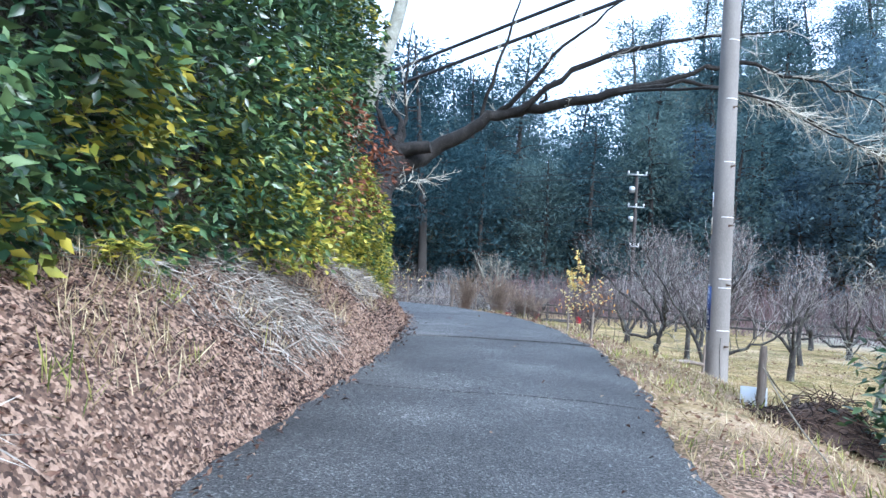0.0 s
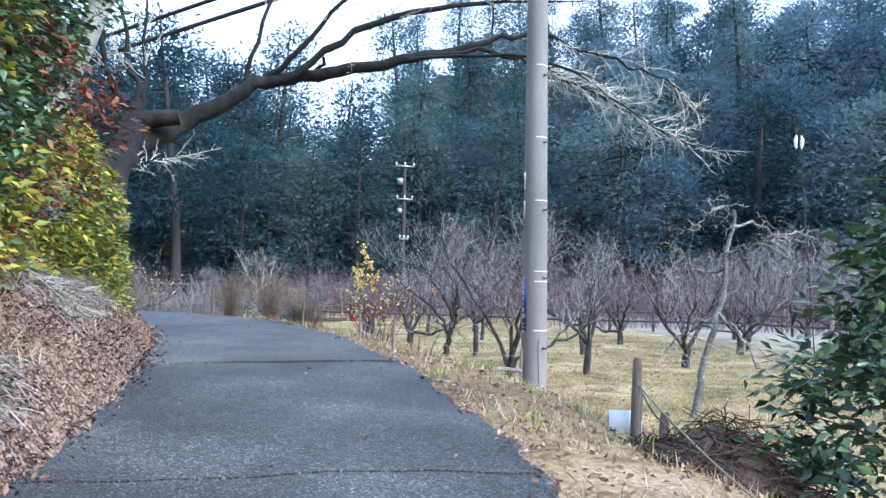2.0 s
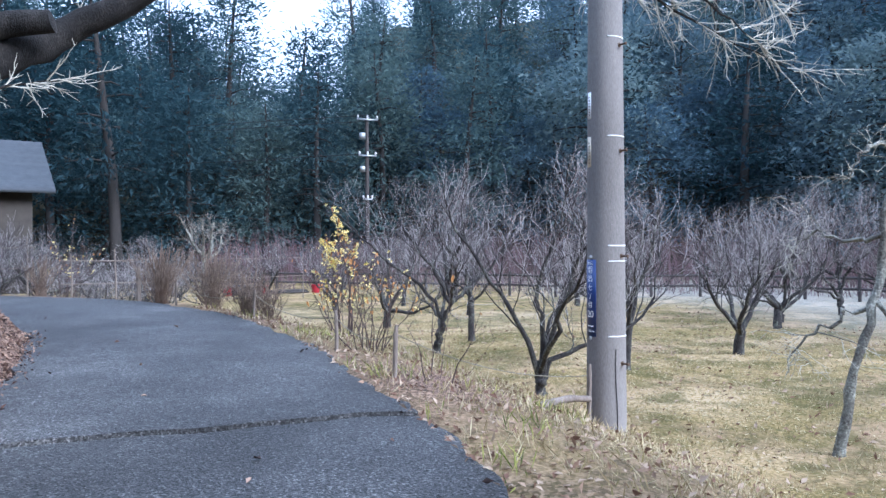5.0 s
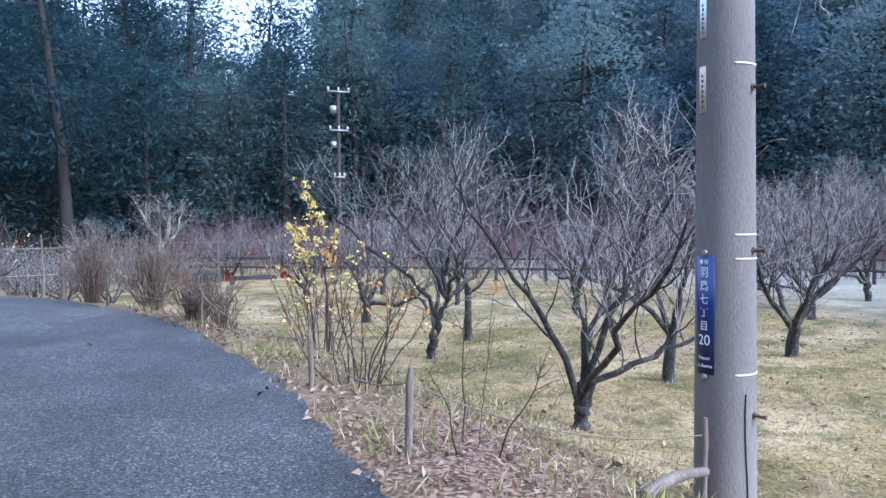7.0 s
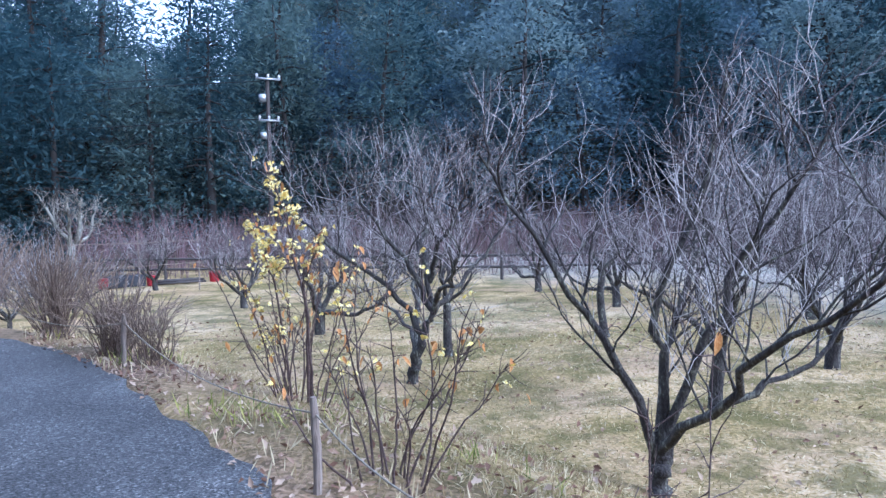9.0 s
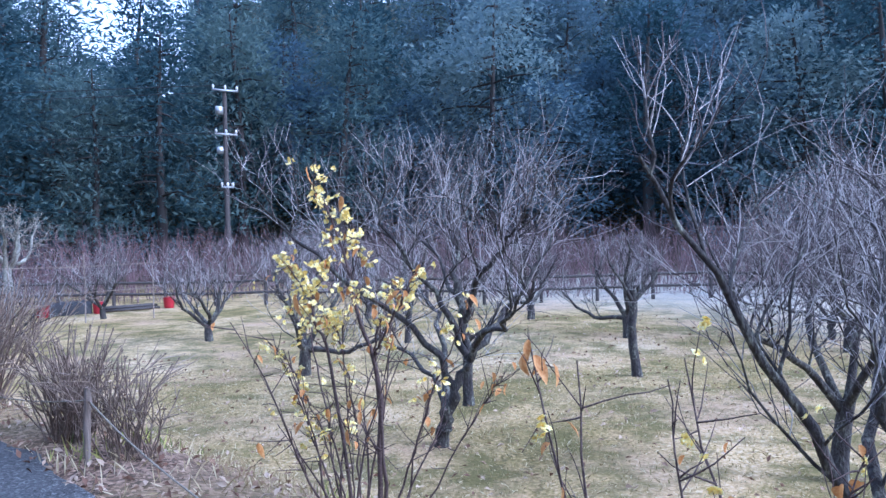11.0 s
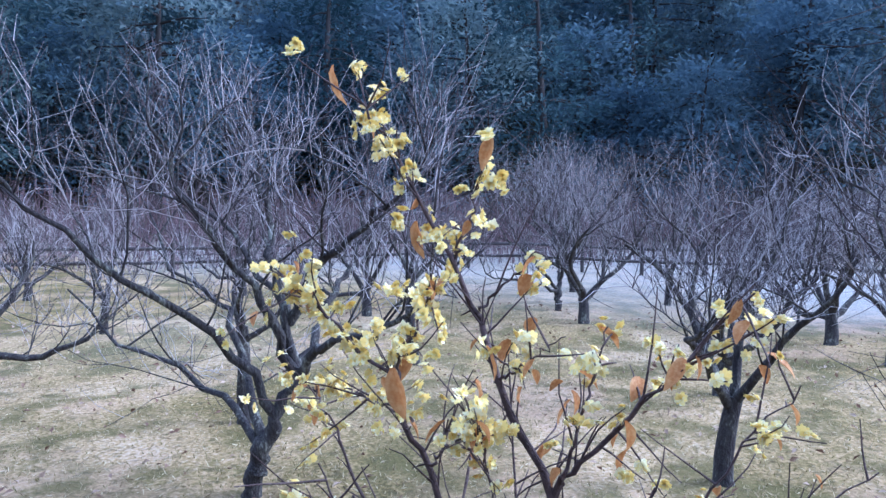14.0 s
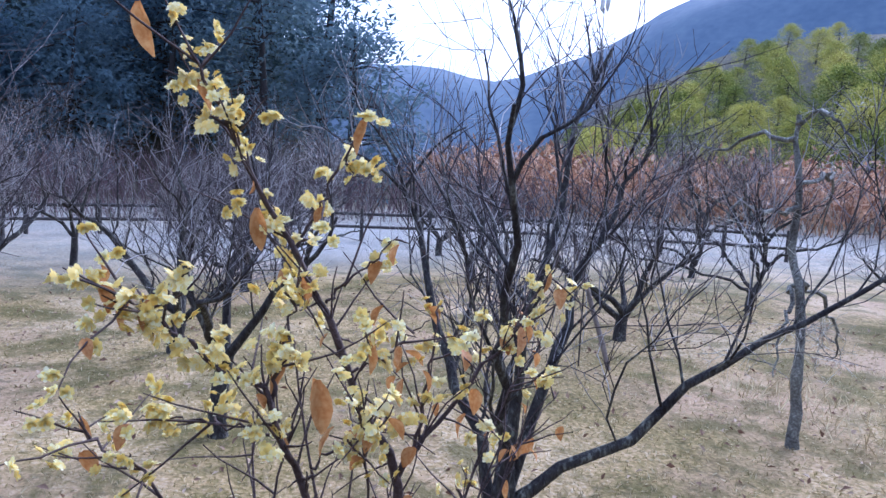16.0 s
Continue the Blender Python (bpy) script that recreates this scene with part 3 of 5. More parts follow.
plum_b = bare_tree("plum_tree", at(5.45, 18.8), 23, "bare plum tree with a leaning forked trunk and wide crooked limbs", "tree", 3.3, 1.7, 0.42, 0.068, twigs=10, branches=8, group=ORCHARD, low=0.3, path=[(0, 0, -0.12), (0.03, -0.05, 0.25), (0.07, -0.19, 0.61), (0.15, -0.34, 0.98)],
                   boughs=[[(0.15, -0.32, 0.9), (0.15, -0.25, 1.21), (0.16, -0.22, 1.4), (0.25, 0.03, 1.53), (0.31, 0.44, 1.87), (0.38, 0.96, 2.18), (0.36, 1.59, 2.47)],
                           [(0.16, -0.24, 1.3), (0.2, -0.08, 1.7), (0.28, 0.11, 2.11), (0.33, 0.21, 2.35), (0.43, 0.51, 2.75)],
                           [(0.16, -0.24, 1.3), (0.13, -0.51, 1.68), (0.07, -1.02, 2.1), (-0.03, -1.44, 2.31)],
                           [(0.15, -0.34, 0.92), (0.09, -0.57, 1.14), (-0.05, -1.05, 1.31), (-0.21, -1.46, 1.5), (-0.3, -1.76, 1.75)],
                           [(0.04, -0.05, 0.3), (0.12, 0.1, 0.44), (0.28, 0.62, 0.62), (0.44, 1.45, 0.76), (0.44, 2.15, 0.89), (0.4, 2.71, 1.32)],
                           [(0.05, -0.1, 0.42), (0.21, 0.24, 0.72), (0.37, 0.53, 1.2), (0.47, 0.93, 1.41), (0.52, 1.49, 1.64), (0.56, 1.85, 2.12)],
                           [(0.08, -0.2, 0.6), (-0.2, 0, 1.1), (-0.7, 0.3, 1.6), (-1.2, 0.6, 2.1), (-1.6, 0.8, 2.6)],
                           [(0.15, -0.3, 0.95), (-0.1, -0.2, 1.5), (-0.5, 0, 2.1), (-0.8, 0.1, 2.8)],
                           [(0.15, -0.34, 0.92), (0.7, -0.11, 1.27), (1.14, -0.06, 1.65), (1.51, -0.08, 2.14)]])
plum_c = bare_tree("plum_tree", at(10.2, 16.3), 37, LABEL_PLUM, "tree", 2.7, 1.5, 0.45, 0.085, 4, 12, 8, group=ORCHARD)
plum_d = bare_tree("plum_tree", at(7.5, 15.8), 41, LABEL_PLUM, "tree", 2.9, 1.4, 0.7, 0.066, 4, 11, 8, group=ORCHARD, lean=(0.12, 0.1))
plum_e = bare_tree("plum_tree", at(6.0, 23.7), 53, LABEL_PLUM, "tree", 2.3, 1.5, 0.5, 0.09, 5, 10, 8, group=ORCHARD)
low_shoots = bare_tree("plum_tree", at(5.8, 28.4), 67, "low bare plum tree with reddish shoots on the frosted grass", "tree", 2.2, 1.4, 0.35, 0.08, 5, 11, 8, twig=M_TWIG, group=ORCHARD)
KINDS = [plum_b, plum_c, plum_d, plum_e, low_shoots]
# where the other trees stand
SPOTS = [(18.2, 21.0), (14.2, 19.3), (13.2, 14.6), (12.7, 23.0), (4.8, 35.5), (15.2, 20.2), (18.3, 24.5), (17.4, 18.6), (14.6, 15.4), (10.6, 10.4), (12.2, 7.0), (15.5, 11.0), (9.0, 25.5), (13.5, 27.0), (10.4, 30.0), (17.5, 14.5), (19.5, 10.5), (8.2, 29.0), (0.6, 34.6), (11.0, 4.5), (16.0, 5.5), (20.0, 16.5)]
rng = np.random.default_rng(8)
for k, (x, y) in enumerate(SPOTS):
    stand(KINDS[k % 5], x, y, rng.uniform(0, 360), rng.uniform(0.85, 1.12))


def slim_tree(name, x, y, seed, tall, label, pale=False, lean=(0.0, 0.0)):
    """A thin straight young trunk with a few shoots."""
    return bare_tree(name, at(x, y), seed, label, "tree", tall, 0.7, tall * 0.5, 0.06, 3, 6, 5, bark=M_BARK_PALE if pale else M_BARK, twig=M_TWIG_PALE if pale else M_TWIG, lean=lean, group=ORCHARD)


slim_tree("young_plum_tree", 6.75, 20.15, 71, 1.9, "young plum tree with a thin straight trunk")
slim_tree("young_plum_tree", 9.8, 20.1, 73, 2.6, "young plum tree with a thin mossy trunk")
# the weeping tree with pale lichened bark
bare_tree("weeping_plum_tree", at(6.38, 11.1), 83, "small weeping plum tree with pale lichened bark", "tree", 2.9, 0.8, 1.75, 0.042, twigs=5, branches=5, bark=M_BARK_MIXED, twig=M_TWIG_PALE, droop=0.16, low=0.4,
          path=[(0.12, -0.04, -0.12), (0.2, -0.09, 0.46), (0.23, -0.11, 0.79), (0.36, -0.17, 1.24), (0.5, -0.18, 1.7), (0.52, -0.2, 2.22), (0.65, -0.2, 2.62), (0.64, -0.21, 2.88)],
          boughs=[[(0.63, -0.2, 2.66), (1.02, -0.13, 2.71), (1.51, -0.1, 2.56), (2.02, -0.07, 2.61), (2.54, -0.04, 2.27)],
                  [(0.53, -0.2, 2.27), (0.56, -0.49, 2.34), (0.75, -0.77, 2.36), (0.95, -0.94, 2.08), (1.13, -1.0, 1.59)],
                  [(0.4, -0.18, 1.38), (0.22, 0.1, 1.23), (0.04, 0.28, 1.02), (-0.07, 0.44, 0.67)],
                  [(0.43, -0.18, 1.44), (0.44, -0.52, 1.21), (0.51, -0.75, 0.85), (0.57, -0.87, 0.57)],
                  [(0.51, -0.19, 2.05), (0.48, 0.19, 2.0), (0.44, 0.53, 2.07), (0.38, 0.66, 1.75)],
                  [(0.64, -0.21, 2.8), (0.41, -0.23, 2.9), (0.15, -0.24, 2.73), (-0.04, -0.27, 2.46)]])
bare_tree("weeping_plum_tree", at(2.6, 38.0), 89, "rounded pale weeping tree beyond the bend", "tree", 3.4, 1.5, 1.6, 0.12, 6, 7, 6, bark=M_BARK_MIXED, twig=M_VINE, droop=0.10)


def thicket():
    """The dense band of reddish shoots behind the orchard fence."""
    rng = np.random.default_rng(5)
    g = Geo()
    n = 3600
    az = np.radians(rng.uniform(3, 100, n))
    r = rng.uniform(29, 38, n) + 3.5 * smooth(0.45, 0.3, az)
    X, Y = 1 + r * np.sin(az), 8 + r * np.cos(az)
    for x, y, z in zip(X, Y, height(X, Y)):
        pts, rad, _ = shoot(rng, (x, y, z), (rng.normal(0, 0.25), rng.normal(0, 0.25), 1), rng.uniform(1.2, 3.0), 0.012, 0.004, 3, 0.12, 0.05)
        g.tube(pts, rad, 3, cap=False)
        for _ in range(3):
            p, d = along(pts, rng.uniform(0.25, 0.9))
            p2, r2, _ = shoot(rng, p, d + rng.normal(0, 0.5, 3), rng.uniform(0.3, 0.9), 0.006, 0.003, 2, 0.1, 0.1)
            g.tube(p2, r2, 3, cap=False)
    ob = g.make("thicket", M_TWIG_RED)
    tagged(ob, "dense reddish band of bare plum shoots behind the orchard", "thicket", kind="stuff")


thicket()


# ---- conifers of the hillside ----
def conifer(name, seed, tall, wide, clear, label, leaf=None, broad=False):
    """A trunk with whorls of foliage pads; broad ones are rounder."""
    rng = np.random.default_rng(seed)
    ob = thing(name, (0, 0, 0), label, "tree", "trees of the wooded hillside")
    t, c = Geo(), Geo()
    pts, rad, _ = shoot(rng, (0, 0, -0.6), (0, 0, 1), tall * 0.95, tall * 0.018 + 0.05, 0.03, 8, 0.03, 0.1)
    t.tube(pts, rad, 7)
    pads = 90
    for k in range(pads):
        u = rng.uniform(0, 1) ** (0.9 if not broad else 0.7)
        zz = tall * (clear + (1 - clear) * u)
        reach = wide * ((1 - u) ** 0.75 + 0.10) if not broad else wide * (1 - (2 * u - 0.9) ** 2 * 0.7)
        reach *= rng.uniform(0.35, 1.05)
        a = rng.uniform(0, 6.283)
        p0, _ = along(pts, min(0.98, zz / tall * 0.97 + 0.02))
        tip = p0 + np.array([math.cos(a) * reach, math.sin(a) * reach, -reach * rng.uniform(-0.1, 0.35)])
        if k % 3 == 0:
            t.tube(np.array([p0, (p0 + tip) / 2 + np.array([0, 0, 0.1]), tip]), np.array([0.05, 0.035, 0.012]), 4, cap=False)
        m = 50 if broad else 36
        size = 0.42 + 0.05 * tall / 3
        spot = tip + rng.normal(0, 1, (m, 3)) * np.array([size, size, size * 0.42])
        out = spot - p0
        out = out / (np.linalg.norm(out, axis=1)[:, None] + 1e-6)
        c.leaves(spot, out + np.array([0, 0, 0.25]), 0.27 if broad else 0.33, 0.11, rng, fold=0.3, droop=0.1)
    t.make("trunk", M_CEDAR_BARK, ob, smooth=True)
    c.make("crown", leaf or M_NEEDLE_HAZE, ob)
    return ob


def hillside():
    rng = np.random.default_rng(17)
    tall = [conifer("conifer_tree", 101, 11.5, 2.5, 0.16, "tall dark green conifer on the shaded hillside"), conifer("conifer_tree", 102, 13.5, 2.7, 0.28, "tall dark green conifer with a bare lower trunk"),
            conifer("conifer_tree", 103, 9.0, 2.7, 0.06, "dark green conifer with low boughs, blued by painted haze"), conifer("pine_tree", 104, 11.0, 2.9, 0.3, "rounded pine with clumped green foliage, blued by painted haze", M_PINE_HAZE, True),
            conifer("pine_tree", 105, 8.0, 2.8, 0.12, "broad evergreen tree with rounded clumps of foliage", M_PINE_HAZE, True)]
    rows = [(45, 4.2), (50, 4.5), (55, 4.8), (61, 5.2), (68, 5.8), (76, 6.6), (85, 7.6), (96, 9.0), (108, 10.5), (122, 12.5)]
    used = [False] * 5
    for r0, gap in rows:
        az = -48.0
        while az < 87:
            az += math.degrees(gap / r0) * rng.uniform(0.75, 1.25)
            r = r0 + rng.uniform(-2, 2)
            x, y = 1 + r * math.sin(radians(az)), 10 + r * math.cos(radians(az))
            k = int(rng.integers(0, 3)) if rng.uniform() > 0.1 + 0.7 * smooth(16, 42, az) else int(rng.integers(3, 5))
            m = pose(x, y, h(x, y) - 0.1, rng.normal(0, 1.5), rng.normal(0, 1.5), rng.uniform(0, 360))
            s = rng.uniform(1.1, 1.6) * (0.88 if 6 < az < 13 else 1.0)
            if not used[k]:
                used[k] = True
                tall[k].matrix_basis = m
            else:
                copy_thing(tall[k], m @ Matrix.Diagonal((s, s, s * rng.uniform(0.9, 1.15), 1)))
    # far slope trees: their sunlight is in the crown colour
    lit = conifer("broadleaf_tree", 131, 6.5, 3.2, 0.05, "tree on the far slope, sunlight painted in as yellow green", M_NEEDLE_LIT, True)
    first = True
    for r0, gap in ((80, 5), (87, 5), (95, 5.5), (104, 6), (114, 6.5), (126, 7), (140, 8), (158, 9), (180, 10)):
        az = 112.0
        while az < 160:
            az += math.degrees(gap / r0) * rng.uniform(0.75, 1.25)
            x, y = 1 + r0 * math.sin(radians(az)), 10 + r0 * math.cos(radians(az))
            m = pose(x, y, h(x, y) - 0.1, 0, 0, rng.uniform(0, 360))
            s = rng.uniform(0.7, 1.3)
            if first:
                lit.matrix_basis, first = m, False
            else:
                copy_thing(lit, m @ Matrix.Diagonal((s, s, s, 1)))


hillside()


def sunny_slope():
    """Rusty scrub and dry reeds where the valley opens, sunlight painted into their orange."""
    rng = np.random.default_rng(19)
    g = Geo()
    n = 2600
    az, r = np.radians(rng.uniform(99, 150, n)), rng.uniform(34, 80, n)
    X, Y = 1 + r * np.sin(az), 10 + r * np.cos(az)
    for x, y, z in zip(X, Y, height(X, Y)):
        pts, rad, _ = shoot(rng, (x, y, z), (rng.normal(0, 0.3), rng.normal(0, 0.3), 1), rng.uniform(1.0, 3.2), 0.03, 0.01, 3, 0.12, 0.05)
        g.tube(pts, rad, 3, cap=False)
        m = 14
        g.leaves(pts[-1] + rng.normal(0, 0.45, (m, 3)), np.tile([0, 0, 0.6], (m, 1)), 0.5, 0.16, rng)
    tagged(g.make("russet_scrub", M_SCRUB_SUNLIT), "russet and straw scrub on the open valley side, painted sunlit orange", "scrub", kind="stuff")


sunny_slope()


def far_ridge():
    """A long ridge that closes the valley, its haze painted as blue."""
    g = Geo()
    az = np.radians(np.linspace(60, 330, 136))
    rows = []
    for k, (r, f) in enumerate(((300, 0.0), (340, 0.45), (390, 0.8), (440, 1.0), (520, 0.9))):
        top = 64 + 70 * smooth(1.92, 2.36, az) + 5 * np.sin(az * 9 + 1) + 3 * np.sin(az * 19) + 2 * np.sin(az * 41 + k)
        rows.append(np.stack([r * np.sin(az), r * np.cos(az), top * f - 2], -1))
    P = np.array(rows)
    n = len(az)
    i, j = np.meshgrid(np.arange(4), np.arange(n - 1), indexing="ij")
    g.add(P, np.stack([i * n + j, i * n + j + 1, (i + 1) * n + j + 1, (i + 1) * n + j], -1).reshape(-1, 4))
    tagged(g.make("backdrop", M_FAR_HAZE, smooth=True), "wooded ridge far across the valley, haze painted in as blue", "mountain", kind="structure")


far_ridge()


# ---- hedge on the bank ----
def hedge_shrub(y0, y1, low, high, seed, name, label, mat, count, length, width, out=0.0, mix=None, share=0.0):
    """An evergreen shrub that hangs over the bank, with stems inside and leaves outward."""
    rng = np.random.default_rng(seed)
    ym = (y0 + y1) / 2
    edge = np.interp(ym, LINE[:, 1], LINE[:, 0]) - HALF
    ob = thing(name, (edge - 1.25, ym, h(edge - 1.25, ym) - 0.05), label, "shrub", "shrubs of the roadside bank")
    base = np.array(ob.matrix_basis.translation)
    a, b = Geo(), Geo()
    for k in range(8):
        stems = Geo()
        y = rng.uniform(y0, y1)
        e = np.interp(y, LINE[:, 1], LINE[:, 0]) - HALF
        x = e - 1.7 - rng.uniform(0, 0.3)
        p, r, _ = shoot(rng, (x, y, h(x, y) - 0.1), (0.25, rng.normal(0, 0.25), 1), (high - low) * rng.uniform(0.5, 0.95), 0.022, 0.006, 7, 0.13, 0.05)
        stems.tube(p - base, r, 5)
        stems.make("stem", M_BARK, ob)
    u, v = rng.uniform(0, 1, count), rng.uniform(0, 1, count)
    y = y0 + (y1 - y0) * u
    z = low + (high - low) * v
    e = np.interp(y, LINE[:, 1], LINE[:, 0]) - HALF
    lump = 0.30 * wave(y, z, 2.1, seed) + 0.20 * wave(y, z, 4.7, seed + 3)
    deep = rng.uniform(0, 1, count) ** 2.0 * 0.75
    round_ = np.sqrt(np.clip(1 - (2 * u - 1) ** 4, 0.02, 1)) * np.sqrt(np.clip(1 - (2 * np.clip(v, 0, 1) - 1) ** 6, 0.02, 1))
    face = 0.5 + 0.3 * smooth(0, 0.45, v) + out
    x = e - 1.55 + face * round_ + lump * round_ - deep
    at_ = np.stack([x, y, z], -1) - base
    o = np.stack([np.full(count, 0.9), rng.normal(0, 0.3, count), np.full(count, 0.15)], -1)
    pick = (rng.uniform(0, 1, count) < share) & (wave(y, z, 1.3, seed + 1) > 0.15) if mix else np.zeros(count, bool)
    a.leaves(at_[~pick], o[~pick], length, width, rng)
    a.make("foliage", mat, ob)
    if pick.any():
        b.leaves(at_[pick], o[pick], length, width, rng)
        b.make("discoloured_foliage", mix, ob, label="yellowed leaves")
    return ob


EVERGREEN = "tall glossy evergreen shrub with dark and yellowed leaves on the bank"
hedge_shrub(-2.5, 2.6, 0.62, 6.0, 1, "evergreen_shrub", EVERGREEN, M_LEAF, 17000, 0.115, 0.052, 0.1, M_LEAF_YG, 0.65)
hedge_shrub(2.0, 5.2, 0.72, 6.2, 2, "evergreen_shrub", EVERGREEN, M_LEAF, 16000, 0.115, 0.052, 0.12, M_LEAF_YG, 0.75)
hedge_shrub(4.6, 7.6, 0.95, 6.5, 3, "evergreen_shrub", EVERGREEN, M_LEAF, 16000, 0.11, 0.048, 0.2, M_LEAF_YG, 0.3)
hedge_shrub(7.0, 10.2, 1.25, 6.6, 4, "evergreen_shrub", EVERGREEN, M_LEAF, 15000, 0.10, 0.045, 0.25, M_LEAF_YG, 0.4)
hedge_shrub(9.6, 12.0, 3.0, 6.4, 5, "evergreen_shrub", "tall fine-leaved evergreen shrub overhanging the lane", M_LEAF, 10000, 0.10, 0.042, -0.2)
hedge_shrub(6.4, 8.4, 1.2, 2.3, 6, "yellow_shrub", "low shrub with bright yellow green leaves", M_LEAF_YG, 1800, 0.09, 0.04, 0.45)
hedge_shrub(8.2, 9.8, 1.3, 3.6, 7, "russet_shrub", "shrub with russet withered leaves on the bank", M_LEAF_RED, 3000, 0.08, 0.035, 0.42)
hedge_shrub(10.2, 12.3, 0.95, 3.2, 8, "evergreen_shrub", "evergreen shrub with yellowing foliage at the end of the bank", M_LEAF_YG, 6200, 0.09, 0.042, 0.22, M_LEAF, 0.7)
hedge_shrub(11.6, 13.7, 0.75, 2.0, 9, "golden_cypress", "golden yellow conifer shrub at the end of the bank", M_LEAF_YG, 9500, 0.07, 0.024, 0.45)


def fern(x, y, seed):
    """A rosette of arching fronds, each with paired leaflets."""
    rng = np.random.default_rng(seed)
    ob = thing("fern", at(x, y), "yellow green fern hanging from the top of the bank", "fern", "ferns on the bank")
    for k in range(9):
        a = rng.uniform(-1.5, 1.5)
        g = Geo()
        t = np.linspace(0, 1, 16)
        long = rng.uniform(0.3, 0.5)
        p = np.stack([np.cos(a) * long * t, np.sin(a) * long * t, 0.22 * np.sin(t * 2.6) - 0.12 * t * t], -1)
        g.tube(p, np.linspace(0.004, 0.0015, 16), 4)
        for side in (-1, 1):
            out = np.tile([-math.sin(a) * side + math.cos(a) * 0.4, math.cos(a) * side + math.sin(a) * 0.4, 0.0], (14, 1))
            for i in range(14):
                w = 0.11 * math.sin(math.pi * (0.12 + 0.86 * i / 14))
                g.leaves(p[i + 1:i + 2], out[:1] * 3, w, w * 0.28, rng, 0.1, 0.15)
        g.make("frond", M_LEAF_YG, ob)


for k, (x, y) in enumerate([(-2.35, 3.2), (-2.15, 4.6), (-2.25, 5.9), (-2.05, 8.6), (-1.85, 10.2), (-1.7, 11.0)]):
    fern(x, y, 300 + k)


# ---- the big cherry that reaches across the lane ----
def big_tree():
    rng = np.random.default_rng(29)
    root = (-2.0, 13.3, h(-2.0, 13.3) - 0.2)
    ob = thing("cherry_tree", root, "old dark cherry tree leaning over the lane, bare of leaves", "tree")
    o = np.array(root)
    tw = Geo()

    def run(nm, pts, radii, n, sides, jitter=0.03):
        g = Geo()
        p = curve_through(pts, n)
        p[1:-1] += rng.normal(0, jitter, (n - 2, 3))
        r = np.interp(np.linspace(0, 1, n), np.linspace(0, 1, len(radii)), radii)
        g.tube(p - o, r, sides)
        g.make(nm, M_CHERRY, ob, smooth=True)
        return p

    run("trunk", [(root[0], root[1], root[2]), (-1.6, 13.3, 1.35), (-1.46, 13.35, 1.8), (-1.36, 13.6, 2.36), (-1.23, 14.0, 2.87), (-1.1, 14.4, 3.32), (-1.04, 14.75, 3.8), (-1.08, 14.85, 4.08)], [0.4, 0.34, 0.31, 0.28, 0.24, 0.21, 0.19, 0.12], 22, 12)
    run("limb", [(-1.1, 14.75, 3.72), (-0.85, 14.7, 3.84), (-0.6, 14.65, 3.88), (-0.37, 14.6, 3.9)], [0.15, 0.14, 0.135, 0.12], 8, 10, 0.008)
    main = run("limb", [(-1.14, 14.4, 3.2), (-0.85, 14.9, 3.58), (-0.3, 15.3, 3.98), (0.28, 15.2, 4.33), (0.86, 15.1, 4.73), (1.6, 14.9, 4.86), (2.4, 14.5, 4.98), (3.3, 14.2, 5.15), (4.3, 14.0, 5.42)], [0.18, 0.2, 0.17, 0.14, 0.12, 0.11, 0.10, 0.085, 0.07], 32, 9, 0.022)
    a = run("limb", [(3.2, 14.2, 5.1), (4.4, 13.6, 5.2), (5.3, 13.8, 5.15), (6.2, 14.1, 5.0), (7.3, 13.9, 4.5), (8.3, 13.2, 3.75)], [0.05, 0.04, 0.034, 0.028, 0.018, 0.006], 24, 6)
    b = run("limb", [(4.3, 14.0, 5.42), (5.4, 14.0, 5.75), (6.6, 13.9, 5.5), (7.6, 13.6, 5.1), (8.4, 13.3, 4.5)], [0.06, 0.045, 0.03, 0.018, 0.006], 20, 6)
    c = run("limb", [(1.4, 14.7, 4.8), (2.6, 14.3, 5.7), (4.3, 13.9, 6.1), (6.2, 13.6, 6.3)], [0.07, 0.06, 0.04, 0.012], 16, 6)
    d = run("limb", [(3.2, 14.2, 5.1), (4.56, 12.3, 4.75), (6.3, 12.6, 4.3), (7.6, 13.0, 3.9)], [0.035, 0.026, 0.016, 0.006], 16, 5)
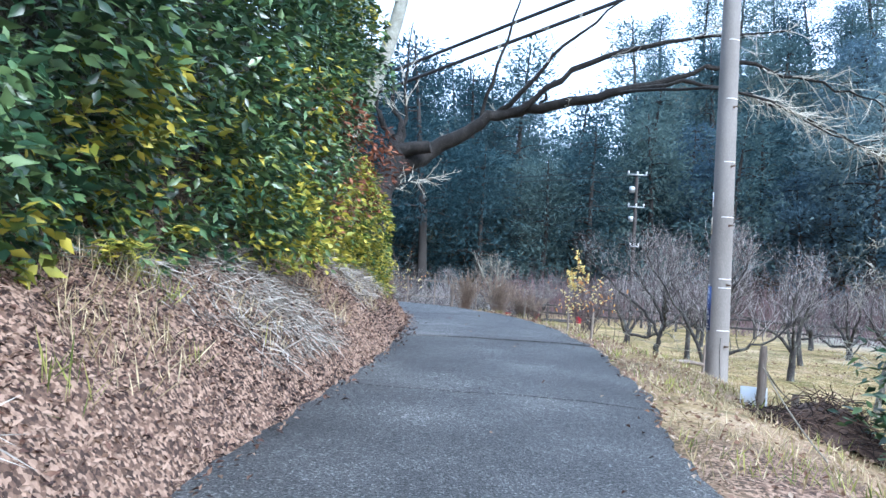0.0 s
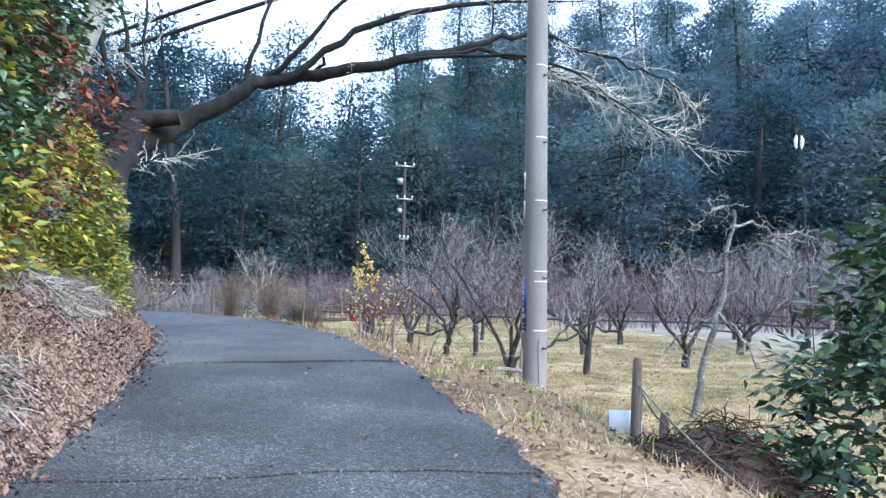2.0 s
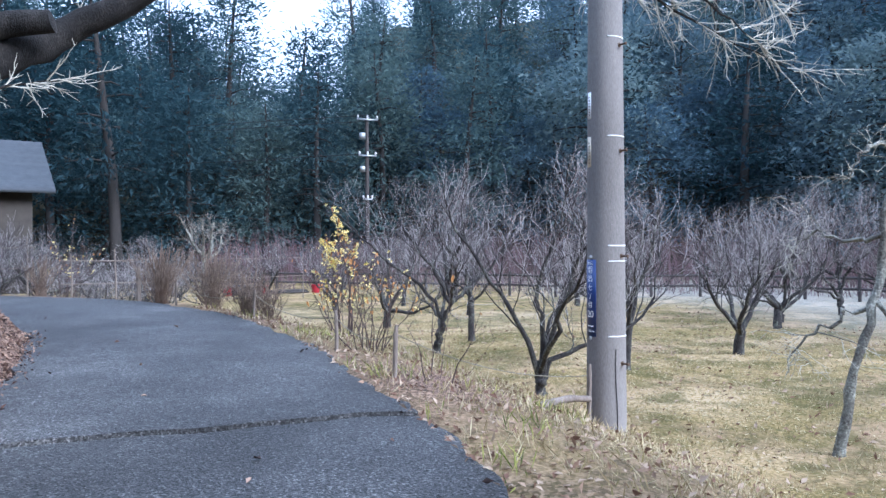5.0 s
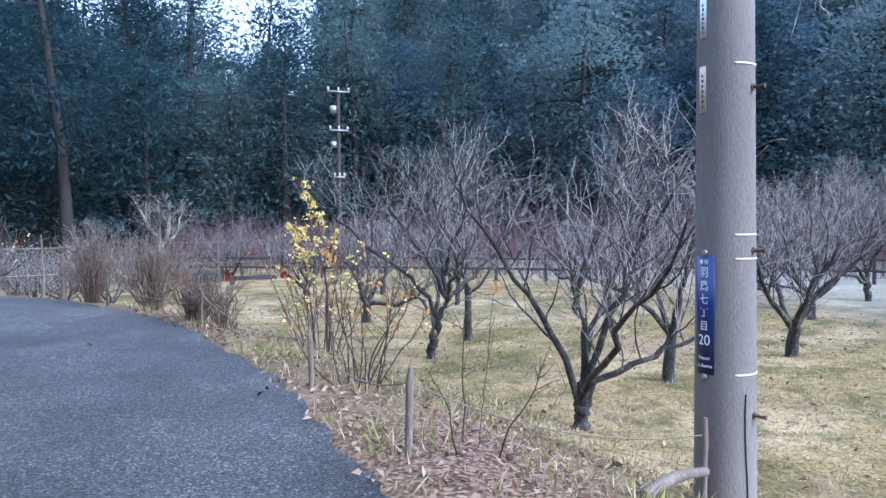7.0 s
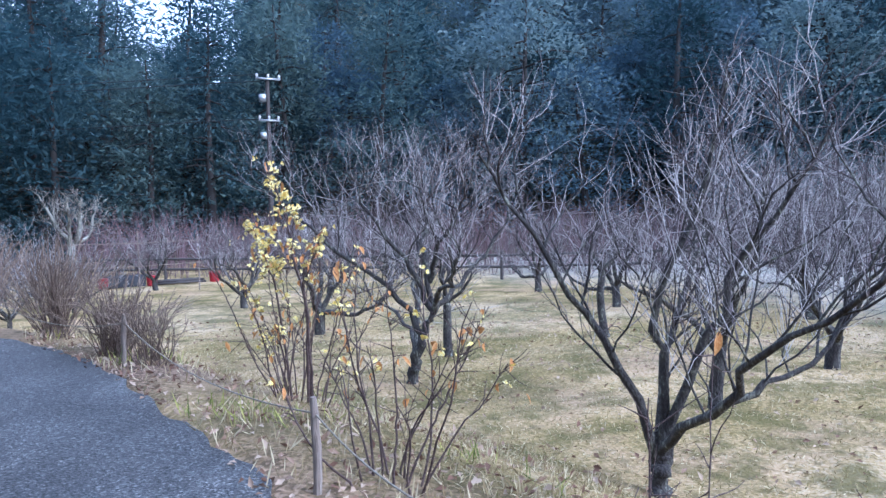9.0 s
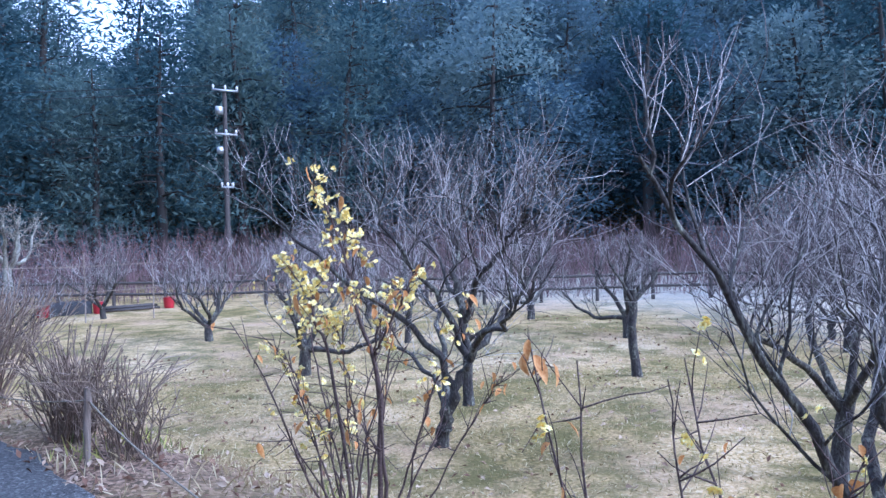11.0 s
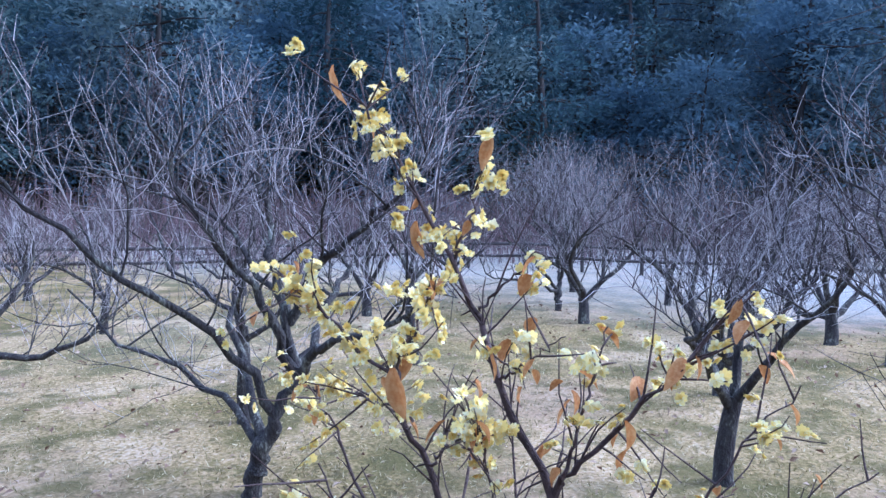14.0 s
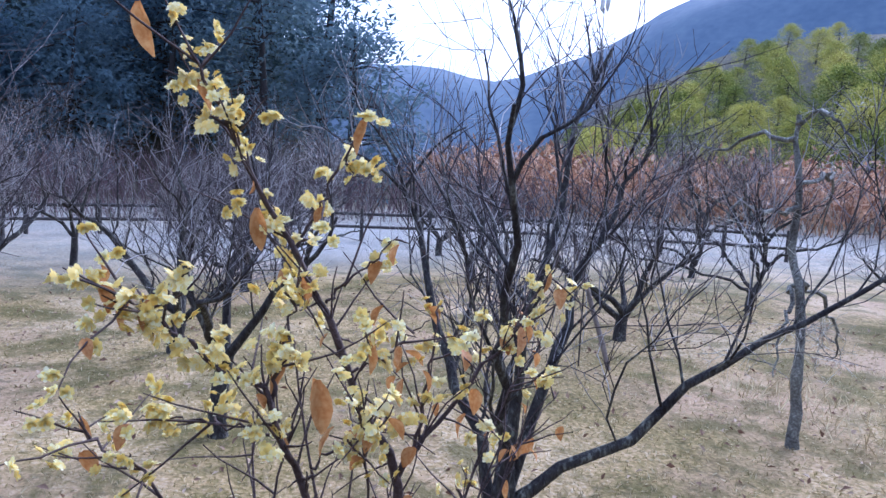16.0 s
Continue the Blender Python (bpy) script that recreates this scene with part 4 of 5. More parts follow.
    ups = [run("limb", [(-1.07, 14.83, 3.95), (-1.28, 15.1, 4.3), (-1.45, 15.1, 4.6), (-1.55, 15.15, 5.0), (-1.75, 15.2, 6.6)], [0.1, 0.07, 0.055, 0.045, 0.015], 14, 7),
           run("limb", [(-1.05, 14.83, 3.95), (-1.0, 15.1, 4.42), (-1.22, 15.1, 4.95), (-1.4, 15.2, 6.4)], [0.08, 0.055, 0.045, 0.012], 14, 7),
           run("limb", [(-1.0, 14.76, 3.8), (-0.9, 15.1, 4.5), (-0.98, 15.1, 4.98), (-0.9, 15.2, 6.6)], [0.06, 0.045, 0.035, 0.012], 12, 6),
           run("limb", [(0.55, 15.15, 4.5), (0.8, 15.0, 5.3), (1.1, 14.9, 6.4), (1.4, 14.8, 7.8)], [0.05, 0.04, 0.03, 0.012], 12, 6),
           run("limb", [(0.9, 15.1, 4.72), (1.5, 14.7, 5.3), (2.3, 14.4, 6.2), (3.6, 14.0, 7.2)], [0.055, 0.045, 0.032, 0.012], 14, 7),
           run("limb", [(1.75, 14.85, 4.9), (1.9, 14.8, 5.05), (1.85, 14.8, 5.2)], [0.045, 0.04, 0.02], 8, 6),
           run("limb", [(-1.25, 13.9, 2.75), (-1.0, 14.2, 3.05), (-0.6, 14.4, 3.2), (-0.15, 14.5, 3.33)], [0.022, 0.016, 0.01, 0.004], 10, 5)]
    def dress(path, n, lo, size, down):
        for _ in range(n):
            p, dd = along(path, rng.uniform(lo, 1) * 0.995)
            td = unit(dd * 0.8 + rng.normal(0, 0.45, 3) - np.array([0, 0, down]))
            q, r, _ = shoot(rng, p - o, td, size * rng.uniform(0.4, 1.1), 0.010, 0.003, 5, 0.13, -0.02)
            tw.tube(q, r, 3, cap=False)
            for _k in range(5):
                p2, d2 = along(q, rng.uniform(0.15, 0.95))
                q2, r2, _ = shoot(rng, p2, d2 + rng.normal(0, 0.5, 3), size * rng.uniform(0.12, 0.4), 0.006, 0.0025, 3, 0.15, 0)
                tw.tube(q2, r2, 3, cap=False)
    dress(a, 60, 0.35, 0.9, 0.12)
    dress(b, 34, 0.3, 0.8, 0.1)
    dress(c, 24, 0.35, 0.8, 0.0)
    dress(d, 26, 0.45, 0.7, 0.05)
    for u in ups[:5]:
        dress(u, 9, 0.45, 0.7, -0.2)
    dress(ups[6], 18, 0.1, 0.5, 0.0)
    dress(main, 10, 0.2, 0.4, 0.0)
    tw.make("crown", M_TWIG_PALE, ob, label="pale lichened twigs")


big_tree()


def grey_tree():
    """A pale straight trunk leaning out of the hedge."""
    rng = np.random.default_rng(33)
    root = np.array([-2.35, 11.6, h(-2.35, 11.6) - 0.2])
    ob = thing("grey_tree", tuple(root), "pale grey tree trunk leaning out above the hedge", "tree")
    g, t = Geo(), Geo()
    p = curve_through([root, (-1.65, 11.5, 3.2), (-1.0, 11.4, 5.0), (-0.75, 11.4, 6.6), (-0.7, 11.4, 8.6)], 18)
    g.tube(p - root, np.linspace(0.15, 0.07, 18), 10)
    g.make("trunk", M_BARK_PALE, ob, smooth=True)
    for k in range(16):
        q, d = along(p, rng.uniform(0.55, 0.98))
        b, br, _ = shoot(rng, q - root, d * 0.5 + rng.normal(0, 0.6, 3), rng.uniform(0.6, 1.6), 0.022, 0.006, 6, 0.15, 0.05)
        t.tube(b, br, 5)
        for _k in range(6):
            q2, d2 = along(b, rng.uniform(0.2, 0.95))
            w, wr, _ = shoot(rng, q2, d2 + rng.normal(0, 0.5, 3), rng.uniform(0.2, 0.7), 0.006, 0.002, 4, 0.15, 0.03)
            t.tube(w, wr, 3, cap=False)
    t.make("crown", M_TWIG_PALE, ob)


grey_tree()


# ---- the concrete pole ----
def on_cylinder(g, radius, a0, a1, z0, z1, out, n=10):
    """A curved plate that hugs a pole between two angles."""
    a = np.linspace(a0, a1, n)
    for r in (radius + out,):
        v, f = [], []
        for zz in (z0, z1):
            for rr in (radius, r):
                v += [(rr * math.cos(q), rr * math.sin(q), zz) for q in a]
        for i in range(n - 1):
            f += [(n + i, n + i + 1, 3 * n + i + 1, 3 * n + i), (i, 2 * n + i, 2 * n + i + 1, i + 1), (i, i + 1, n + i + 1, n + i), (2 * n + i, 3 * n + i, 3 * n + i + 1, 2 * n + i + 1)]
        f += [(0, n, 3 * n, 2 * n), (n - 1, 3 * n - 1, 4 * n - 1, 2 * n - 1)]
        g.add(v, f)


def curved_text(body, size, radius, ang, z, parent, name, mat):
    """Raised writing wrapped on a pole at an angle."""
    cu = bpy.data.curves.new(name, "FONT")
    cu.body, cu.size, cu.align_x, cu.align_y, cu.extrude = body, size, "CENTER", "CENTER", 0.0006
    tmp = new(name, cu)
    mesh = bpy.data.meshes.new_from_object(tmp.evaluated_get(bpy.context.evaluated_depsgraph_get()))
    bpy.data.objects.remove(tmp)
    for v in mesh.vertices:
        q = ang + v.co.x / radius
        r = radius + v.co.z
        v.co = (r * math.cos(q), r * math.sin(q), z + v.co.y)
    mesh.materials.append(mat)
    ob = new(name, mesh)
    ob.parent = parent
    return ob


POLE = (4.36, 11.64)
# heights above the pole's foot
BANDS = (0.96, 1.62, 1.757, 2.72, 3.59, 4.59, 5.53)
BOLTS = (0.72, 1.665, 2.59, 3.52, 4.45)
PLATE = (0.955, 1.634)
TAG_LOW, TAG_HIGH = (2.455, 2.72), (2.883, 3.115)


def build_pole():
    z0 = -0.2
    ob = thing("utility_pole", (*POLE, z0), "round grey concrete utility pole with white bands and plates", "utility pole")
    rad = lambda z: 0.178 - z / 150
    g = Geo()
    zs = np.concatenate([[-0.3], np.linspace(0, 11.5, 24)])
    g.tube(np.stack([0 * zs, 0 * zs, zs], -1), rad(zs), 40)
    g.make("shaft", M_CONCRETE, ob, smooth=True)
    seen = math.atan2(6.5 - POLE[1], 0.6 - POLE[0])
    for z in BANDS:
        g = Geo()
        on_cylinder(g, rad(z), seen + 0.15, seen + 1.5, z - 0.0052, z + 0.0052, 0.004, 14)
        g.make("band", M_WHITE_BAND, ob)
    for z in BOLTS:
        g = Geo()
        q = seen + 0.95
        d = np.array([math.cos(q), math.sin(q), 0])
        p = d * (rad(z) - 0.01) + np.array([0, 0, z])
        g.tube([p, p + d * 0.015], [0.022, 0.022], 6)
        g.tube([p + d * 0.015, p + d * 0.07], [0.009, 0.009], 8)
        g.tube([p + d * 0.07, p + d * 0.082], [0.014, 0.014], 6)
        g.make("step_bolt", M_RUST, ob, smooth=False)
    # street plate
    lo, hi = PLATE
    mid = seen - 0.86
    plate = Geo()
    r = rad(lo) + 0.001
    on_cylinder(plate, r, mid - 0.38, mid + 0.38, lo, hi, 0.003, 16)
    pl = plate.make("street_plate", M_BLUE, ob, smooth=False, label="blue enamel street plate with white characters")
    tall = hi - lo
    k = r + 0.0035
    for body, size, u, dx in (("区", 0.032, 0.95, 0.019), ("羽", 0.066, 0.86, 0), ("鳥", 0.066, 0.745, 0), ("七", 0.062, 0.63, 0), ("丁", 0.062, 0.52, 0), ("目", 0.062, 0.405, 0), ("20", 0.085, 0.285, 0), ("Hatori", 0.030, 0.135, 0), ("7-chome", 0.029, 0.07, 0.002)):
        curved_text(body, size, k, mid + dx / k, lo + tall * u, pl, "character", M_INK_WHITE)
    bar = Geo()
    on_cylinder(bar, k, mid - 0.031 / k, mid - 0.008 / k, lo + tall * 0.95 - 0.012, lo + tall * 0.95 + 0.012, 0.0008, 4)
    bar.make("small_print", M_INK_WHITE, pl)
    for z in (hi + 0.02, lo - 0.016):
        g = Geo()
        q = np.array([math.cos(mid), math.sin(mid), 0])
        p = q * rad(z) + np.array([0, 0, z])
        g.tube([p, p + q * 0.012], [0.02, 0.015], 12)
        g.make("stud", M_STEEL, ob)
    for (a, b), mat, nm in ((TAG_LOW, M_CREAM, "cream"), (TAG_HIGH, M_INK_WHITE, "white")):
        g = Geo()
        on_cylinder(g, rad(a), mid - 0.30, mid + 0.02, a, b, 0.004, 8)
        tag = g.make("number_tag", mat, ob, label=nm + " number tag")
        for i in range(7):
            bar = Geo()
            zc = a + (b - a) * (0.14 + 0.11 * i)
            on_cylinder(bar, rad(a) + 0.0045, mid - 0.17, mid - 0.10 + 0.02 * (i % 2), zc - 0.008, zc + 0.008, 0.0008, 3)
            bar.make("tag_print", M_DARK_INK, tag)
    # earth wire down the side
    g = Geo()
    q = seen + 0.55
    zz = np.linspace(0, 0.85, 8)
    g.tube([(math.cos(q + 0.05 * math.sin(z * 7)) * (rad(z) + 0.004), math.sin(q + 0.05 * math.sin(z * 7)) * (rad(z) + 0.004), z) for z in zz], 0.004, 5)
    g.make("earth_wire", M_CABLE, ob)
    return ob


build_pole()


def cable(pts, r, label):
    g = Geo()
    g.tube(curve_through(pts, 24), r, 6)
    tagged(g.make("overhead_cable", M_CABLE), label, "cable", "cables over the lane")


cable([(-6.5, 22.6, 5.4), (-0.2, 18.0, 6.95), (8.2, 12.0, 9.0), (20, 3.4, 12.0)], 0.045, "thick black overhead cable hung above the lane")
cable([(-6.8, 21.8, 4.6), (-0.9, 18.0, 6.2), (9.4, 12.0, 9.1), (22, 4.6, 12.6)], 0.045, "thick black overhead cable hung above the lane")


def far_pole():
    x, y = 12.55, 49.0
    z = h(x, y)
    top = 9.25
    ob = thing("power_pole", (x, y, z), "slim power pole with crossarms and insulators before the woods", "utility pole")
    g = Geo()
    hh = np.linspace(-0.3, top - z, 8)
    g.tube(np.stack([0 * hh, 0 * hh, hh], -1), np.linspace(0.15, 0.10, 8), 10)
    g.make("shaft", M_WOOD_DARK, ob, smooth=True)
    for zz, w in ((top - z - 0.15, 1.3), (top - z - 2.3, 1.1), (top - z - 4.9, 0.6)):
        g = Geo()
        g.box((0, -0.15, zz), (w, 0.09, 0.09))
        arm = g.make("crossarm", M_STEEL, ob)
        for s in (-0.45, 0, 0.45):
            i = Geo()
            c = np.array([s * w, -0.15, zz + 0.04])
            i.tube([c, c + np.array([0, 0, 0.06]), c + np.array([0, 0, 0.07]), c + np.array([0, 0, 0.2])], [0.03, 0.03, 0.07, 0.05], 8)
            i.make("insulator", M_PORCELAIN, arm)
    for zz, s in ((top - z - 1.15, 0.2), (top - z - 3.1, 0.17)):
        g = Geo()
        g.tube([(-0.3, -0.1, zz - s), (-0.3, -0.1, zz - s * 0.9), (-0.3, -0.1, zz + s * 0.9), (-0.3, -0.1, zz + s)], [s * 0.75, s, s, s * 0.75], 12)
        g.make("transformer", M_STEEL, ob)
    for dz in (0.1, -0.25, -2.2):
        cable([(x, y - 0.15, top + dz), (-2, 56, top + dz - 0.4), (-22, 62, top + dz + 0.4)], 0.018, "thin power line in front of the woods")


far_pole()


# ---- wintersweet by the lane ----
def flower_mesh(seed, blooms):
    """Nodding cups of waxy petals, one to three at a node."""
    rng = np.random.default_rng(seed)
    v, f = [], []
    for b0 in range(blooms):
        turn = np.array(Euler((rng.uniform(-1.2, 1.2), rng.uniform(-1.2, 1.2), 0)).to_matrix()) if b0 else np.eye(3)
        shift = rng.normal(0, 0.016, 3) * (b0 > 0)
        for ring, (n, size, tilt) in enumerate(((9, 0.0150, 1.15), (7, 0.0125, 0.75), (5, 0.008, 0.35))):
            for k in range(n):
                a = k * 6.283 / n + ring * 0.4 + rng.normal(0, 0.1)
                s = size * rng.uniform(0.8, 1.15)
                d = np.array([math.cos(a) * math.sin(tilt), math.sin(a) * math.sin(tilt), math.cos(tilt)])
                side = np.array([-math.sin(a), math.cos(a), 0]) * s * 0.34
                b = len(v)
                curl = np.array([0, 0, -0.15 * s])
                v += [turn @ p + shift for p in (np.zeros(3), d * s * 0.55 + side, d * s * 0.55 - side, d * s + side * 0.55 + curl, d * s - side * 0.55 + curl, d * s * 1.12 + curl)]
                f += [(b, b + 1, b + 2), (b + 1, b + 3, b + 2), (b + 3, b + 4, b + 2), (b + 3, b + 5, b + 4)]
    g = Geo()
    g.add(np.array(v), f)
    ob = g.make("flower", M_PETAL)
    mesh = ob.data
    bpy.data.objects.remove(ob)
    return mesh


def leaf_mesh(seed, long=0.075, wide=0.03):
    """A curled withered leaf."""
    rng = np.random.default_rng(seed)
    v, f, n = [], [], 6
    for i in range(n):
        t = i / (n - 1)
        w = wide * math.sin(math.pi * min(1, t * 0.92 + 0.06)) ** 0.8 / 2
        z = -long * 0.35 * t * t + rng.normal(0, 0.001)
        v += [(-w, t * long, z + w * 0.5), (0, t * long, z), (w, t * long, z + w * 0.6)]
    for i in range(n - 1):
        for j in (0, 1):
            f.append((i * 3 + j, i * 3 + j + 1, i * 3 + j + 4, i * 3 + j + 3))
    g = Geo()
    g.add(v, f)
    ob = g.make("leaf", M_ORANGE)
    mesh = ob.data
    bpy.data.objects.remove(ob)
    return mesh


def wintersweet(root, stems, seed, flowers, withered, label, extra=10, tall=1.5):
    """Stems as (points, radii, flowers, withered leaves, where the flowers begin), and thin shoots from the root."""
    rng = np.random.default_rng(seed)
    base = np.array(at(*root))
    ob = thing("wintersweet_shrub", tuple(base), label, "shrub", "wintersweets along the lane")
    paths = []
    for pts, r0, r1, *bloom in stems:
        p = curve_through(pts, 24)
        p[1:-1] += rng.normal(0, 0.004, (22, 3))
        paths.append((p, np.linspace(r0 * 0.62, r1 * 0.55, 24), bloom))
    for k in range(extra):
        a = rng.uniform(0, 6.283)
        s = base + np.array([math.cos(a) * 0.14, math.sin(a) * 0.14, -0.05])
        p, r, _ = shoot(rng, s, (math.cos(a) * 0.26, math.sin(a) * 0.26, 1), tall * rng.uniform(0.5, 1.0), 0.0065, 0.002, 9, 0.13, 0.03)
        paths.append((p, r, []))
    blooms = [flower_mesh(s, n) for s, n in ((1, 2), (2, 3), (3, 2), (4, 4))]
    dead = [leaf_mesh(5, 0.07, 0.04), leaf_mesh(6, 0.09, 0.036), leaf_mesh(7, 0.055, 0.038)]
    yellow, brown, loose = [], [], []
    for p, r, bloom in paths:
        g = Geo()
        g.tube(p - base, r, 6)
        length = np.linalg.norm(np.diff(p, axis=0), axis=1).sum()
        n_fl, n_dead, start = bloom if bloom else (0, 0, 0.3)
        mine = [along(p, rng.uniform(start, 0.99))[0] for _ in range(n_fl // 4)]
        for _ in range(int(length * 17)):
            q, d = along(p, rng.uniform(0.25, 0.97))
            if q[2] < base[2] + 0.3:
                continue
            w, wr, _ = shoot(rng, q, d * 0.7 + rng.normal(0, 0.6, 3), rng.uniform(0.03, 0.24), 0.0028, 0.0011, 4, 0.1, 0.03)
            g.tube(w - base, wr, 4, cap=False)
            for u in rng.uniform(0.3, 1, 3):
                (mine if bloom and q[2] > along(p, start)[0][2] - 0.02 else loose).append(along(w, u)[0])
        g.make("stem", M_WS_STEM, ob)
        order = rng.permutation(len(mine))
        yellow += [mine[i] for i in order[:n_fl]]
        brown += [mine[i] for i in order[::-1][:n_dead]]
        loose += [along(p, u)[0] for u in rng.uniform(0.4, 0.99, 5)]
    loose = [loose[i] for i in rng.permutation(len(loose)) if loose[i][2] > base[2] + 0.45]
    yellow += loose[:max(0, flowers - len(yellow))]
    brown += loose[::-1][:max(0, withered - len(brown))]
    for k, s in enumerate(yellow[:flowers] + brown[:withered]):
        flower = k < min(flowers, len(yellow))
        e = bpy.data.objects.new("flower" if flower else "withered_leaf", blooms[k % 4] if flower else dead[k % 3])
        scene.collection.objects.link(e)
        e.parent = ob
        sc = rng.uniform(0.75, 1.1) if flower else rng.uniform(0.42, 0.88)
        tilt = (rng.uniform(40, 170), 0, rng.uniform(0, 360)) if flower else (rng.uniform(-80, -20), rng.uniform(-30, 30), rng.uniform(0, 360))
        e.matrix_basis = pose(*(s + rng.normal(0, 0.011, 3) - base), *tilt) @ Matrix.Diagonal((sc, sc, sc, 1))
    if flowers > 200:
        for spot, tilt, sc in (((2.86, 15.955, 2.1), (-88, 8, 60), 1.0), ((2.665, 15.658, 1.48), (-80, 10, 100), 1.1), ((2.89, 15.75, 1.75), (-84, 5, 80), 0.9)):
            e = new("withered_leaf", dead[1])
            e.parent = ob
            e.matrix_basis = pose(*(np.array(spot) - base), *tilt) @ Matrix.Diagonal((sc, sc, sc, 1))
    return ob


FORK = (2.95, 15.44, 1.16)
wintersweet((2.92, 15.47), [
    ([(2.94, 15.46, 0.2), (2.97, 15.44, 0.7), FORK, (2.92, 15.52, 1.32), (2.92, 15.59, 1.49), (2.93, 15.62, 1.565), (2.915, 15.70, 1.705), (2.89, 15.80, 1.895), (2.86, 15.84, 1.965), (2.83, 15.875, 2.025)], 0.021, 0.004, 44, 3, 0.62),
    ([(2.98, 15.44, 0.2), (2.98, 15.43, 0.7), FORK, (2.95, 15.37, 1.27), (2.96, 15.24, 1.42), (2.97, 15.16, 1.52), (3.0, 15.07, 1.63)], 0.017, 0.004, 26, 10, 0.5),
    ([(2.88, 15.5, 0.2), (2.84, 15.57, 0.8), (2.81, 15.65, 1.21), (2.78, 15.7, 1.32), (2.77, 15.73, 1.42), (2.76, 15.82, 1.48), (2.75, 15.89, 1.55), (2.75, 15.94, 1.59), (2.74, 15.98, 1.61)], 0.015, 0.004, 50, 6, 0.4),
    ([(2.86, 15.62, 0.6), (2.84, 15.80, 1.0), (2.85, 15.92, 1.23), (2.88, 16.01, 1.3), (2.92, 16.07, 1.33)], 0.008, 0.003, 14, 2, 0.5),
    ([(2.775, 15.72, 1.40), (2.77, 15.71, 1.48), (2.81, 15.69, 1.55), (2.83, 15.66, 1.64)], 0.008, 0.003, 30, 3, 0.2),
    ([(2.925, 15.68, 1.66), (2.91, 15.64, 1.73), (2.9, 15.61, 1.81), (2.87, 15.57, 1.87)], 0.006, 0.002, 16, 2, 0.3),
    ([(2.925, 15.61, 1.56), (2.92, 15.54, 1.63), (2.91, 15.47, 1.70)], 0.006, 0.002, 4, 2, 0.7),
    ([FORK, (2.94, 15.4, 1.28), (2.97, 15.37, 1.42), (3.0, 15.35, 1.54)], 0.009, 0.003, 12, 5, 0.4),
    ([(2.92, 15.57, 1.41), (2.89, 15.49, 1.46), (2.89, 15.4, 1.53)], 0.006, 0.002, 8, 4, 0.4),
    ([(2.785, 15.69, 1.34), (2.81, 15.77, 1.35), (2.82, 15.87, 1.37), (2.83, 15.95, 1.37)], 0.006, 0.002, 22, 2, 0.1),
    ([(2.80, 15.66, 1.25), (2.80, 15.59, 1.31), (2.79, 15.51, 1.34)], 0.006, 0.002, 18, 2, 0.2),
    ([(2.88, 15.5, 0.2), (2.72, 15.62, 0.8), (2.64, 15.7, 1.1), (2.58, 15.77, 1.3)], 0.009, 0.003, 20, 5, 0.35),
    ([(2.9, 15.5, 0.2), (2.8, 15.6, 0.7), (2.74, 15.75, 0.98), (2.68, 15.88, 1.18)], 0.008, 0.003, 16, 4, 0.4),
    ([(2.95, 15.45, 0.2), (3.08, 15.3, 0.8), (3.15, 15.15, 1.2), (3.2, 15.0, 1.42)], 0.010, 0.003, 14, 8, 0.5),
    ([(2.9, 15.5, 0.2), (2.88, 15.5, 0.8), (2.84, 15.52, 1.15), (2.8, 15.55, 1.38)], 0.009, 0.003, 16, 3, 0.45),
    ([(2.9, 15.5, 0.2), (2.75, 15.3, 0.75), (2.66, 15.12, 1.05)], 0.008, 0.003, 3, 3, 0.5),
    ([(3.0, 15.4, 0.2), (3.18, 15.2, 0.7), (3.3, 15.02, 1.05), (3.4, 14.85, 1.2)], 0.008, 0.003, 6, 6, 0.5)], 3, 300, 100, "wintersweet shrub with waxy yellow flowers and withered orange leaves", 12, 1.2)
wintersweet((2.66, 13.46), [([(2.66, 13.46, 0.3), (2.72, 13.5, 0.8), (2.7, 13.55, 1.4)], 0.012, 0.003), ([(2.66, 13.46, 0.3), (2.9, 13.4, 0.8), (3.1, 13.3, 1.25)], 0.012, 0.003)], 9, 22, 44, "thin leafless wintersweet with a few yellow leaves", 12, 1.15)
wintersweet((2.82, 11.85), [([(2.82, 11.85, 0.25), (2.9, 11.9, 0.7), (3.02, 11.95, 1.5)], 0.006, 0.002), ([(2.82, 11.85, 0.25), (3.05, 11.7, 0.5), (3.25, 11.6, 0.8)], 0.005, 0.002)], 12, 0, 2, "sparse young wintersweet sapling with one orange leaf", 3, 0.8)
wintersweet((-1.2, 24.0), [([(-1.2, 24.0, 0.3), (-1.1, 24.0, 1.2), (-1.0, 24.0, 2.3)], 0.014, 0.004)], 14, 40, 16, "tall wintersweet with pale flowers past the bend", 12, 1.8)


